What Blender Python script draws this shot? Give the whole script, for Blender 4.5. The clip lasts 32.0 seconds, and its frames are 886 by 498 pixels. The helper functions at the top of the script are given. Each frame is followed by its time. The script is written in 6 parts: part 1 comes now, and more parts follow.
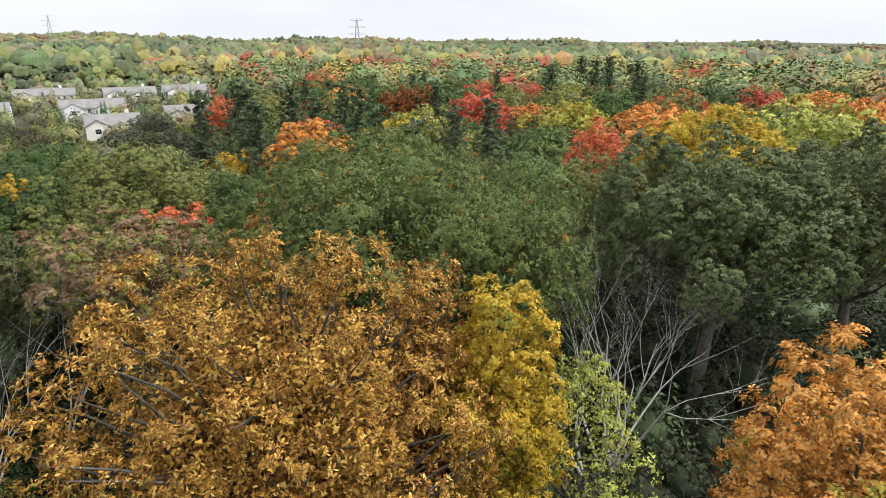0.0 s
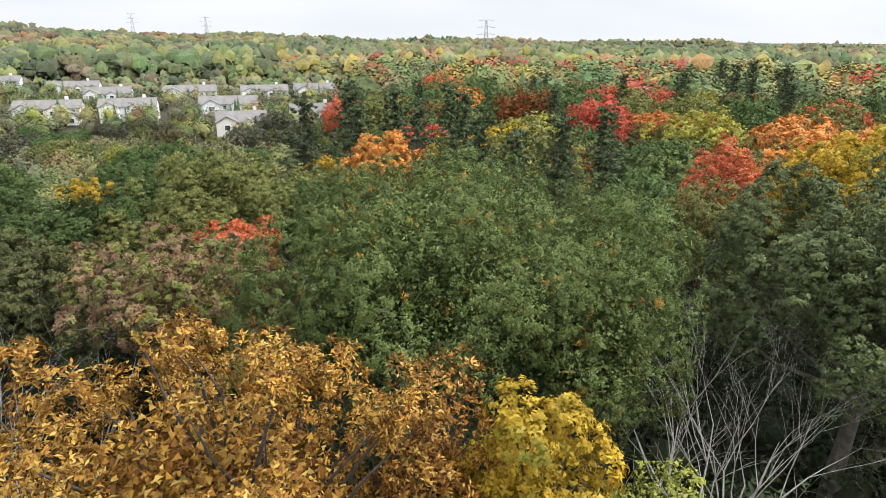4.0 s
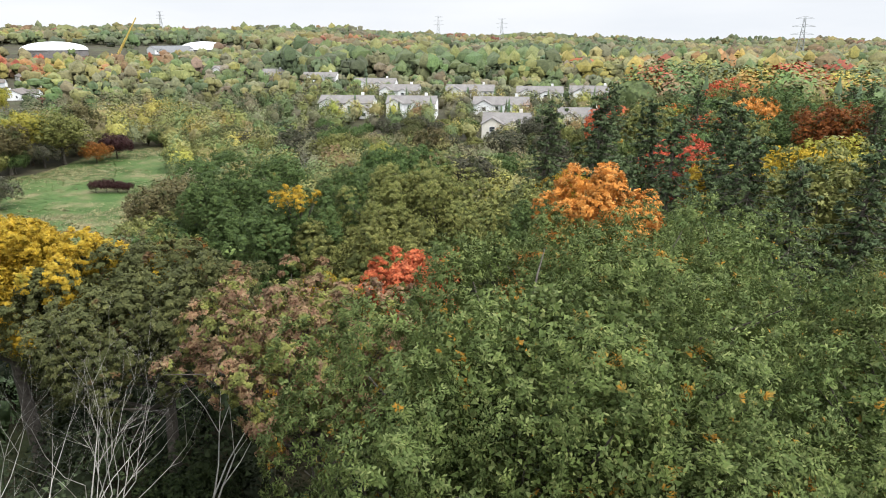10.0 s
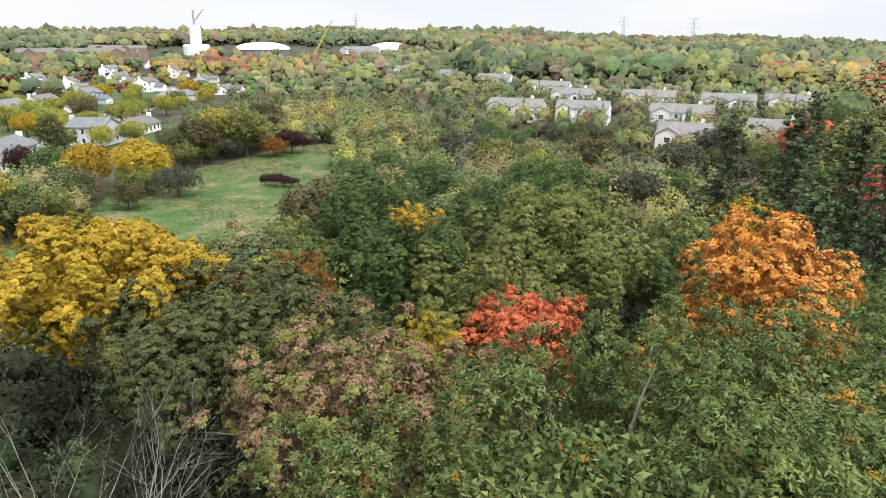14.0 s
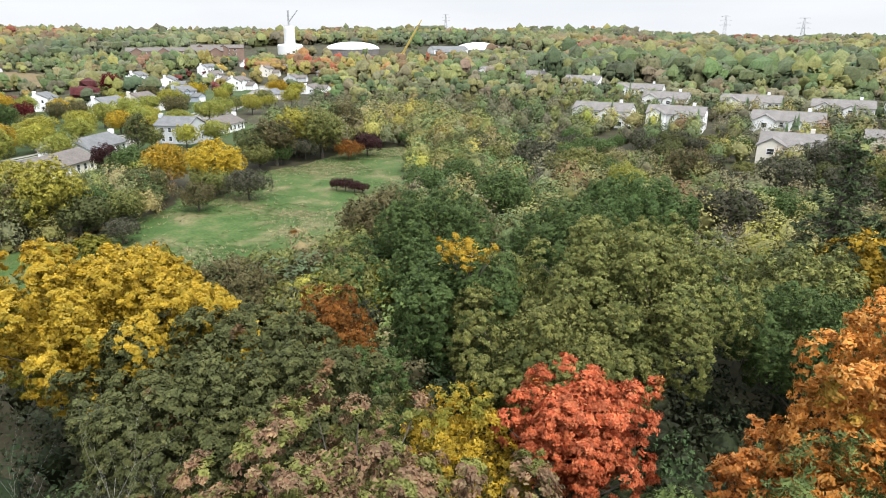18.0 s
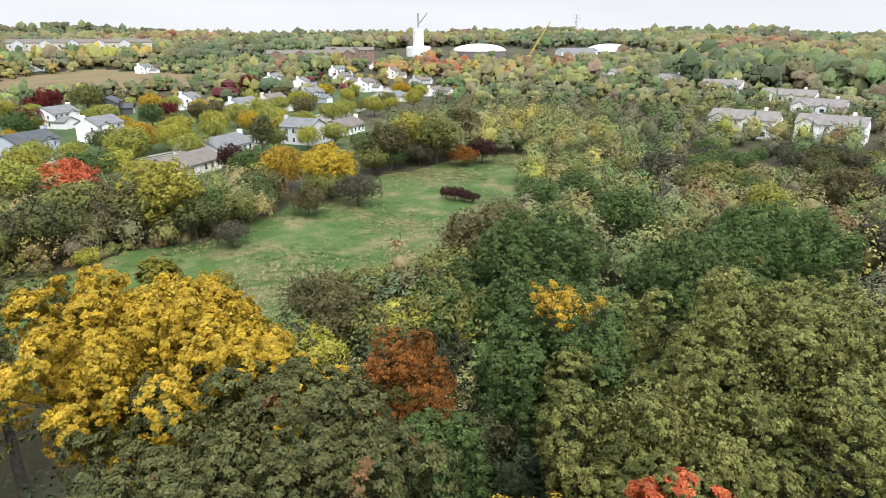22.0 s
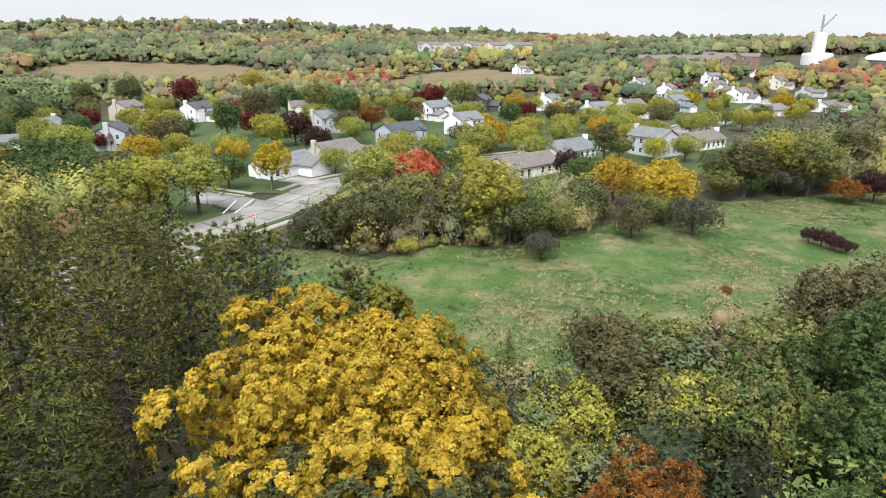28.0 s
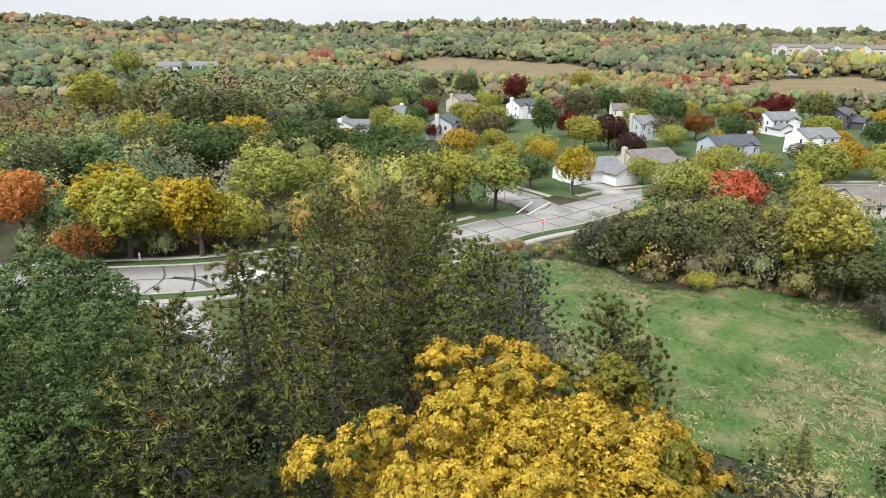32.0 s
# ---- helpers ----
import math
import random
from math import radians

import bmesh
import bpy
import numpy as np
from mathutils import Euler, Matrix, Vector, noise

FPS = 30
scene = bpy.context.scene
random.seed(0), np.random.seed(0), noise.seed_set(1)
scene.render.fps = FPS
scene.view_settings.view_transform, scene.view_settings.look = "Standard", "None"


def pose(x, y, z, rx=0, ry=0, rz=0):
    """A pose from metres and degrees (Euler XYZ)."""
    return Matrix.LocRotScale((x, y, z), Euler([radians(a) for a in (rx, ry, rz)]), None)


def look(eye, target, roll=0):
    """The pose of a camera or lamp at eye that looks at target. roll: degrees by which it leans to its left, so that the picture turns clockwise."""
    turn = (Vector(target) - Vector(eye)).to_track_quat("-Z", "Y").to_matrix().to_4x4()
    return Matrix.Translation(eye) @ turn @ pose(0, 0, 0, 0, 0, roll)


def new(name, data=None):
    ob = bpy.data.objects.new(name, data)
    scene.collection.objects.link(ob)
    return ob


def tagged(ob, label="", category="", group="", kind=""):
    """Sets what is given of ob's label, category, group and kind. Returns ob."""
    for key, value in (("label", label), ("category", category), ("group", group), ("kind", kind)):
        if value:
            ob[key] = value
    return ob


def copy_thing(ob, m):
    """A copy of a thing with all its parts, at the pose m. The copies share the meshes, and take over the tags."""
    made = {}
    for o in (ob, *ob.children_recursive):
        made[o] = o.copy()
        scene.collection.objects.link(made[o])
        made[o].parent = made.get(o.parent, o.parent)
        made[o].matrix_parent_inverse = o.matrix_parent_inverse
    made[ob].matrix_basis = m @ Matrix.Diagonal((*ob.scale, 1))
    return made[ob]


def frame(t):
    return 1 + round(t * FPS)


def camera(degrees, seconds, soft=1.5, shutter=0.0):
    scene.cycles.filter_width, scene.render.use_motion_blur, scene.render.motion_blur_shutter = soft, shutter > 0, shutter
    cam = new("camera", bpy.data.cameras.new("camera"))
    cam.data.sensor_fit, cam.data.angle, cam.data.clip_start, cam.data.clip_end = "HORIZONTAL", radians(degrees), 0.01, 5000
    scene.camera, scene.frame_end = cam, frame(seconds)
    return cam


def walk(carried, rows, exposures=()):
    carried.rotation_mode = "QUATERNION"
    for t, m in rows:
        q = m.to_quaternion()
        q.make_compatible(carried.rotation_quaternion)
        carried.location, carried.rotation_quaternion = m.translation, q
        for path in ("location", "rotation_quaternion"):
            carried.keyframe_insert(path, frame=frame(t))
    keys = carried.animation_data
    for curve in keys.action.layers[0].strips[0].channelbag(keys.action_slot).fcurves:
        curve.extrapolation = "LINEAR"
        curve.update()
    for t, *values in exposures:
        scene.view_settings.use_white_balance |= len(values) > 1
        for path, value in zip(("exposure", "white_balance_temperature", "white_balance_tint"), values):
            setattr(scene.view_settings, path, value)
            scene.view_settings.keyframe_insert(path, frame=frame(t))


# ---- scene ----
cam = camera(69.5, 32.0, 0.95)
PATH = [
    (0, (0.05, 0.06, 30.99), (3.82, 47.34, 15.17), 0.12),
    (0.5, (0.50, 0.90, 31.02), (3.29, 48.25, 15.22), 0.16),
    (1, (0.91, 1.72, 31.04), (2.90, 49.12, 15.24), 0.18),
    (1.5, (1.36, 2.57, 31.08), (2.38, 49.99, 15.24), 0.14),
    (2, (1.77, 3.49, 31.12), (1.60, 50.91, 15.26), 0.15),
    (2.5, (2.20, 4.38, 31.16), (0.77, 51.78, 15.31), 0.16),
    (4.5, (3.41, 7.65, 31.30), (-3.61, 54.56, 15.48), 0.24),
    (5, (3.71, 8.54, 31.34), (-4.97, 55.18, 15.54), 0.23),
    (5.5, (3.95, 9.54, 31.40), (-6.42, 55.82, 15.58), 0.22),
    (6, (4.20, 10.59, 31.44), (-7.88, 56.45, 15.62), 0.18),
    (6.5, (4.40, 11.64, 31.45), (-9.37, 57.02, 15.60), 0.13),
    (7, (4.55, 12.66, 31.44), (-10.69, 57.56, 15.58), 0.06),
    (7.5, (4.68, 13.60, 31.45), (-12.01, 57.98, 15.59), 0.05),
    (8, (4.79, 14.45, 31.47), (-13.39, 58.24, 15.60), -0.01),
    (8.5, (4.89, 15.36, 31.51), (-14.85, 58.46, 15.63), -0.06),
    (9, (4.87, 16.26, 31.54), (-16.36, 58.66, 15.68), -0.01),
    (9.5, (4.86, 17.12, 31.56), (-18.13, 58.59, 15.72), -0.02),
    (10, (4.92, 17.97, 31.61), (-19.76, 58.47, 15.76), -0.01),
    (10.5, (4.86, 18.83, 31.68), (-21.24, 58.44, 15.86), 0.07),
    (11, (4.74, 19.71, 31.76), (-22.66, 58.42, 15.92), 0.17),
    (11.5, (4.66, 20.54, 31.79), (-23.98, 58.34, 15.95), 0.15),
    (12, (4.37, 21.47, 31.79), (-25.39, 58.40, 15.96), 0.14),
    (12.5, (4.07, 22.43, 31.79), (-26.77, 58.46, 15.96), 0.11),
    (13, (3.84, 23.34, 31.81), (-28.22, 58.30, 16.00), 0.10),
    (13.5, (3.61, 24.25, 31.87), (-29.82, 57.90, 16.06), 0.10),
    (14, (3.29, 25.18, 31.90), (-31.29, 57.65, 16.12), 0.06),
    (14.5, (2.93, 26.08, 31.97), (-32.69, 57.42, 16.20), -0.02),
    (15, (2.60, 26.88, 32.03), (-33.70, 57.42, 16.24), -0.05),
    (15.5, (2.26, 27.67, 32.10), (-34.52, 57.62, 16.31), -0.01),
    (17.5, (-0.46, 31.09, 32.31), (-38.91, 58.88, 16.51), 0.08),
    (18, (-1.12, 31.86, 32.31), (-39.72, 59.42, 16.49), 0.08),
    (18.5, (-1.77, 32.63, 32.29), (-40.52, 60.00, 16.48), 0.02),
    (19, (-2.44, 33.36, 32.32), (-41.33, 60.53, 16.53), -0.02),
    (19.5, (-3.12, 34.04, 32.34), (-42.14, 61.02, 16.55), -0.06),
    (20, (-3.82, 34.65, 32.38), (-43.21, 61.08, 16.57), -0.07),
    (20.5, (-4.48, 35.26, 32.42), (-44.95, 60.03, 16.65), -0.11),
    (21, (-5.12, 35.92, 32.50), (-46.72, 58.75, 16.74), -0.13),
    (21.5, (-5.73, 36.51, 32.59), (-48.17, 57.77, 16.87), -0.20),
    (22, (-6.33, 37.08, 32.68), (-49.53, 56.74, 16.97), -0.23),
    (22.5, (-6.94, 37.76, 32.75), (-50.82, 55.88, 17.06), -0.30),
    (23, (-7.58, 38.34, 32.76), (-52.05, 55.00, 17.11), -0.35),
    (23.5, (-8.25, 38.95, 32.72), (-53.21, 54.22, 17.05), -0.41),
    (24, (-8.97, 39.57, 32.64), (-54.37, 53.52, 17.04), -0.33),
    (24.5, (-9.70, 40.15, 32.57), (-55.55, 52.61, 16.99), -0.36),
    (26.5, (-13.22, 42.07, 32.33), (-60.61, 45.99, 16.86), -0.10),
    (27, (-14.08, 42.58, 32.29), (-61.64, 42.95, 16.86), -0.04),
    (27.5, (-14.90, 43.01, 32.32), (-62.38, 40.11, 16.91), 0.10),
    (28, (-15.76, 43.35, 32.39), (-62.98, 37.60, 16.97), 0.25),
    (28.5, (-16.69, 43.67, 32.49), (-63.48, 35.11, 17.06), 0.32),
    (29, (-17.66, 43.94, 32.59), (-63.83, 32.53, 17.16), 0.42),
    (29.5, (-18.56, 44.18, 32.65), (-63.95, 29.98, 17.22), 0.53),
    (30, (-19.41, 44.35, 32.71), (-63.84, 27.38, 17.30), 0.61),
    (30.5, (-20.21, 44.45, 32.77), (-63.52, 24.78, 17.37), 0.69),
    (31, (-21.16, 44.50, 32.80), (-63.00, 21.88, 17.38), 0.75),
    (31.5, (-22.12, 44.45, 32.80), (-62.43, 19.20, 17.39), 0.82),
    (32, (-23.16, 44.42, 32.78), (-61.93, 17.00, 17.11), 0.90),
]
walk(cam, [(t, look(eye, target, roll)) for t, eye, target, roll in PATH], ((0, 0.16), (12, 0.15), (20, 0.1), (26, 0.05), (32, 0.03)))

# ---- light ----
world = bpy.data.worlds.new("overcast_sky")
scene.world = world
world.use_nodes = True
wn, wl = world.node_tree.nodes, world.node_tree.links
background = wn["Background"]
sky = wn.new("ShaderNodeTexSky")
sky.sky_type, sky.sun_disc = "NISHITA", False
sky.sun_elevation, sky.sun_rotation = radians(52), radians(93)
sky.dust_density, sky.ozone_density = 4.0, 1.0
cloud_place = wn.new("ShaderNodeTexCoord")
cloud_map = wn.new("ShaderNodeMapping")
cloud_map.inputs["Scale"].default_value = (1.0, 1.0, 5.0)
cloud_noise = wn.new("ShaderNodeTexNoise")
cloud_noise.inputs["Scale"].default_value = 2.2
cloud_noise.inputs["Detail"].default_value = 5
cloud_ramp = wn.new("ShaderNodeValToRGB")
cloud_ramp.color_ramp.elements[0].position, cloud_ramp.color_ramp.elements[0].color = 0.3, (0.84, 0.885, 0.95, 1)
cloud_ramp.color_ramp.elements[1].position, cloud_ramp.color_ramp.elements[1].color = 0.62, (0.97, 0.995, 1.03, 1)
cloud_gain = wn.new("ShaderNodeVectorMath")
cloud_gain.operation = "SCALE"
up_part = wn.new("ShaderNodeSeparateXYZ")
up_gain = wn.new("ShaderNodeMapRange")
up_gain.inputs["From Min"].default_value, up_gain.inputs["From Max"].default_value = 0.05, 1.0
up_gain.inputs["To Min"].default_value, up_gain.inputs["To Max"].default_value = 9.6, 30.0
wl.new(cloud_place.outputs["Generated"], up_part.inputs["Vector"])
wl.new(up_part.outputs["Z"], up_gain.inputs["Value"])
wl.new(up_gain.outputs["Result"], cloud_gain.inputs["Scale"])
sky_mix = wn.new("ShaderNodeMix")
sky_mix.data_type = "RGBA"
sky_mix.inputs["Factor"].default_value = 0.94
wl.new(cloud_place.outputs["Generated"], cloud_map.inputs["Vector"])
wl.new(cloud_map.outputs["Vector"], cloud_noise.inputs["Vector"])
wl.new(cloud_noise.outputs["Fac"], cloud_ramp.inputs["Fac"])
wl.new(cloud_ramp.outputs["Color"], cloud_gain.inputs[0])
wl.new(sky.outputs["Color"], sky_mix.inputs["A"])
wl.new(cloud_gain.outputs["Vector"], sky_mix.inputs["B"])
wl.new(sky_mix.outputs["Result"], background.inputs["Color"])
background.inputs["Strength"].default_value = 0.1

sun = new("sun", bpy.data.lights.new("sun", "SUN"))
sun.data.energy, sun.data.angle, sun.data.color = 4.2, radians(14), (1.0, 0.985, 0.96)
sun.matrix_world = look((0, 0, 80), (-62, 6, 0))


# ---- materials ----
def material(name, rough=0.8, metal=0.0):
    m = bpy.data.materials.new(name)
    m.use_nodes = True
    b = m.node_tree.nodes["Principled BSDF"]
    b.inputs["Roughness"].default_value, b.inputs["Metallic"].default_value = rough, metal
    b.inputs["Specular IOR Level"].default_value = 0.3
    return m, m.node_tree.nodes, m.node_tree.links, b


def ramp(nodes, stops):
    r = nodes.new("ShaderNodeValToRGB")
    e = r.color_ramp.elements
    while len(e) < len(stops):
        e.new(0.5)
    for k, (at, c) in zip(e, stops):
        k.position, k.color = at, (*c, 1)
    return r


def noise_node(nodes, links, scale, detail=4, space="Object"):
    c = nodes.new("ShaderNodeTexCoord")
    n = nodes.new("ShaderNodeTexNoise")
    n.inputs["Scale"].default_value, n.inputs["Detail"].default_value = scale, detail
    links.new(c.outputs[space], n.inputs["Vector"])
    return n


def mixer(nodes, links, a, b, fac, mode="MIX"):
    m = nodes.new("ShaderNodeMix")
    m.data_type, m.blend_type = "RGBA", mode
    for socket, value in (("A", a), ("B", b), ("Factor", fac)):
        if isinstance(value, (int, float)):
            m.inputs[socket].default_value = value
        elif isinstance(value, tuple):
            m.inputs[socket].default_value = (*value, 1)
        else:
            links.new(value, m.inputs[socket])
    return m.outputs["Result"]


def surface(name, stops, scale, fine=0.0, rough=0.8, bump=0.0, metal=0.0, fine_amount=0.35):
    """A mottled surface: a large noise picks from the stops, a fine one breaks it up and gives relief."""
    m, n, l, b = material(name, rough, metal)
    big = noise_node(n, l, scale, 5)
    r = ramp(n, stops)
    l.new(big.outputs["Fac"], r.inputs["Fac"])
    colour = r.outputs["Color"]
    if fine:
        small = noise_node(n, l, fine, 3)
        shade = ramp(n, [(0.3, (1 - fine_amount,) * 3), (0.7, (1.0, 1.0, 1.0))])
        l.new(small.outputs["Fac"], shade.inputs["Fac"])
        colour = mixer(n, l, colour, shade.outputs["Color"], 1.0, "MULTIPLY")
        if bump:
            bp = n.new("ShaderNodeBump")
            bp.inputs["Strength"].default_value, bp.inputs["Distance"].default_value = bump, 0.05
            l.new(small.outputs["Fac"], bp.inputs["Height"])
            l.new(bp.outputs["Normal"], b.inputs["Normal"])
    l.new(colour, b.inputs["Base Color"])
    return m


LEAF_TONE = 0.5


def leaf_material(name, stops, accent=None, accent_from=0.66, patch=0.45, glow=0.2, rough=0.55):
    """Leaves: a colour of its own for each leaf, accents that come in patches, light through the blade."""
    m, n, l, b = material(name, rough)
    b.inputs["Specular IOR Level"].default_value = 0.08
    stops = [(at, tuple(v * LEAF_TONE for v in c)) for at, c in stops]
    accent = accent and tuple(v * LEAF_TONE for v in accent)
    geo = n.new("ShaderNodeNewGeometry")
    r = ramp(n, stops)
    l.new(geo.outputs["Random Per Island"], r.inputs["Fac"])
    colour = r.outputs["Color"]
    spots = noise_node(n, l, patch, 3)
    if accent:
        a = ramp(n, [(0.0, accent), (1.0, tuple(v * 0.6 for v in accent))])
        l.new(geo.outputs["Random Per Island"], a.inputs["Fac"])
        where = ramp(n, [(accent_from, (0, 0, 0)), (accent_from + 0.04, (1, 1, 1))])
        l.new(spots.outputs["Fac"], where.inputs["Fac"])
        colour = mixer(n, l, colour, a.outputs["Color"], where.outputs["Color"])
    tuft = noise_node(n, l, 1.3, 2)
    shade = ramp(n, [(0.32, (0.68, 0.72, 0.74)), (0.5, (1.0, 1.0, 1.0)), (0.68, (1.28, 1.24, 1.16))])
    l.new(tuft.outputs["Fac"], shade.inputs["Fac"])
    colour = mixer(n, l, colour, shade.outputs["Color"], 1.0, "MULTIPLY")
    info = n.new("ShaderNodeObjectInfo")
    hsv = n.new("ShaderNodeHueSaturation")
    for socket, low, high in (("Hue", 0.493, 0.507), ("Value", 0.9, 1.1)):
        mr = n.new("ShaderNodeMapRange")
        mr.inputs["To Min"].default_value, mr.inputs["To Max"].default_value = low, high
        l.new(info.outputs["Random"], mr.inputs["Value"])
        l.new(mr.outputs["Result"], hsv.inputs[socket])
    l.new(colour, hsv.inputs["Color"])
    l.new(hsv.outputs["Color"], b.inputs["Base Color"])
    t = n.new("ShaderNodeBsdfTranslucent")
    l.new(hsv.outputs["Color"], t.inputs["Color"])
    mx = n.new("ShaderNodeMixShader")
    mx.inputs["Fac"].default_value = glow
    l.new(b.outputs["BSDF"], mx.inputs[1])
    l.new(t.outputs["BSDF"], mx.inputs[2])
    l.new(mx.outputs["Shader"], n["Material Output"].inputs["Surface"])
    return m


LEAF = {
    "oak_green": leaf_material("oak_green_leaves", [(0, (0.12, 0.17, 0.05)), (0.55, (0.18, 0.245, 0.072)), (1, (0.31, 0.36, 0.135))], (0.62, 0.33, 0.05), 0.655, 0.9),
    "oak_sage": leaf_material("oak_sage_leaves", [(0, (0.13, 0.17, 0.068)), (0.55, (0.18, 0.225, 0.09)), (1, (0.26, 0.3, 0.14))], (0.36, 0.3, 0.06), 0.7, 0.6),
    "oak_dark": leaf_material("oak_dark_leaves", [(0, (0.125, 0.14, 0.055)), (0.6, (0.165, 0.185, 0.07)), (1, (0.24, 0.255, 0.1))], (0.32, 0.19, 0.09), 0.64),
    "oak_bronze": leaf_material("oak_bronze_leaves", [(0, (0.22, 0.09, 0.03)), (0.35, (0.45, 0.2, 0.045)), (0.7, (0.68, 0.37, 0.07)), (1, (0.88, 0.6, 0.18))], (0.3, 0.22, 0.06), 0.66, 0.35),
    "oak_mauve": leaf_material("oak_mauve_leaves", [(0, (0.3, 0.16, 0.1)), (0.5, (0.4, 0.24, 0.15)), (1, (0.5, 0.37, 0.2))], (0.4, 0.42, 0.12), 0.5, 0.9),
    "oak_olive": leaf_material("oak_olive_leaves", [(0, (0.17, 0.19, 0.055)), (0.5, (0.28, 0.295, 0.085)), (1, (0.44, 0.44, 0.16))], (0.17, 0.2, 0.065), 0.6),
    "green": leaf_material("green_leaves", [(0, (0.085, 0.14, 0.045)), (0.6, (0.135, 0.21, 0.065)), (1, (0.21, 0.3, 0.105))], (0.3, 0.28, 0.06), 0.68),
    "lime": leaf_material("lime_leaves", [(0, (0.34, 0.39, 0.08)), (0.5, (0.47, 0.5, 0.1)), (1, (0.62, 0.62, 0.17))]),
    "yellow_green": leaf_material("yellow_green_leaves", [(0, (0.42, 0.4, 0.07)), (0.5, (0.57, 0.54, 0.09)), (1, (0.72, 0.66, 0.14))], (0.3, 0.35, 0.09), 0.62),
    "gold": leaf_material("gold_leaves", [(0, (0.58, 0.36, 0.035)), (0.5, (0.77, 0.525, 0.05)), (1, (0.91, 0.67, 0.125))], (0.42, 0.4, 0.07), 0.58, 0.22, 0.3),
    "yellow": leaf_material("yellow_leaves", [(0, (0.5, 0.34, 0.02)), (0.5, (0.68, 0.5, 0.03)), (1, (0.78, 0.62, 0.08))]),
    "orange": leaf_material("orange_leaves", [(0, (0.76, 0.25, 0.045)), (0.5, (0.95, 0.37, 0.09)), (1, (1.0, 0.5, 0.17))], (0.62, 0.36, 0.06), 0.62),
    "amber": leaf_material("amber_leaves", [(0, (0.8, 0.33, 0.06)), (0.5, (0.95, 0.46, 0.1)), (1, (1.0, 0.6, 0.2))], (0.6, 0.5, 0.08), 0.62, 0.5),
    "red": leaf_material("red_leaves", [(0, (0.6, 0.1, 0.05)), (0.5, (0.84, 0.175, 0.09)), (1, (0.94, 0.29, 0.15))], (0.78, 0.26, 0.09), 0.62),
    "maroon": leaf_material("maroon_leaves", [(0, (0.1, 0.016, 0.018)), (0.6, (0.2, 0.03, 0.032)), (1, (0.32, 0.055, 0.05))]),
    "plum": leaf_material("plum_leaves", [(0, (0.05, 0.022, 0.022)), (1, (0.13, 0.06, 0.055))]),
    "rust": leaf_material("rust_leaves", [(0, (0.22, 0.075, 0.02)), (0.6, (0.36, 0.13, 0.03)), (1, (0.46, 0.2, 0.05))], (0.17, 0.16, 0.045), 0.6),
    "tan": leaf_material("tan_leaves", [(0, (0.14, 0.12, 0.055)), (0.6, (0.23, 0.2, 0.09)), (1, (0.32, 0.29, 0.14))], (0.14, 0.16, 0.06), 0.55),
    "grey_brush": leaf_material("brush_leaves", [(0, (0.09, 0.09, 0.06)), (0.6, (0.16, 0.155, 0.105)), (1, (0.22, 0.215, 0.155))], (0.11, 0.13, 0.055), 0.55),
    "pine": leaf_material("pine_needles", [(0, (0.21, 0.24, 0.07)), (0.6, (0.33, 0.36, 0.1)), (1, (0.52, 0.52, 0.17))], (0.55, 0.34, 0.1), 0.64, 0.5, 0.25, 0.7),
    # leaf green with the deep shade of the wood's gaps painted in
    "shade": leaf_material("painted_shade_leaves", [(0, (0.03, 0.045, 0.018)), (0.6, (0.055, 0.08, 0.03)), (1, (0.09, 0.12, 0.045))]),
    "spruce": leaf_material("spruce_needles", [(0, (0.085, 0.13, 0.055)), (1, (0.18, 0.24, 0.11))], None, 0.6, 0.4, 0.1),
    "blue_spruce": leaf_material("blue_spruce_needles", [(0, (0.1, 0.16, 0.12)), (1, (0.2, 0.29, 0.22))], None, 0.6, 0.4, 0.25),
}
BARK = surface("bark", [(0.35, (0.063, 0.0525, 0.042)), (0.65, (0.119, 0.105, 0.0875))], 3.0, 14.0, 0.9, 0.6)
PALE_BARK = surface("pale_dead_wood", [(0.35, (0.285, 0.27, 0.24)), (0.65, (0.405, 0.39, 0.352))], 2.0, 18.0, 0.85, 0.4)


# ---- helpers for meshes ----
def mesh_from(name, verts, faces, mats, smooth=False, index=None, normals=None):
    """A mesh from arrays of corners and of equal-sided faces."""
    me = bpy.data.meshes.new(name)
    verts, faces = np.asarray(verts, np.float32), np.asarray(faces, np.int32)
    k = faces.shape[1]
    me.vertices.add(len(verts))
    me.vertices.foreach_set("co", verts.ravel())
    me.loops.add(faces.size)
    me.loops.foreach_set("vertex_index", faces.ravel())
    me.polygons.add(len(faces))
    me.polygons.foreach_set("loop_start", np.arange(0, faces.size, k, dtype=np.int32))
    if index is not None:
        me.polygons.foreach_set("material_index", np.asarray(index, np.int32))
    if smooth:
        me.polygons.foreach_set("use_smooth", np.ones(len(faces), bool))
    for m in mats:
        me.materials.append(m)
    me.update(calc_edges=True)
    if normals is not None:
        soft = me.attributes.new("custom_normal", "FLOAT_VECTOR", "POINT")
        soft.data.foreach_set("vector", np.asarray(normals, np.float32).ravel())
    return me


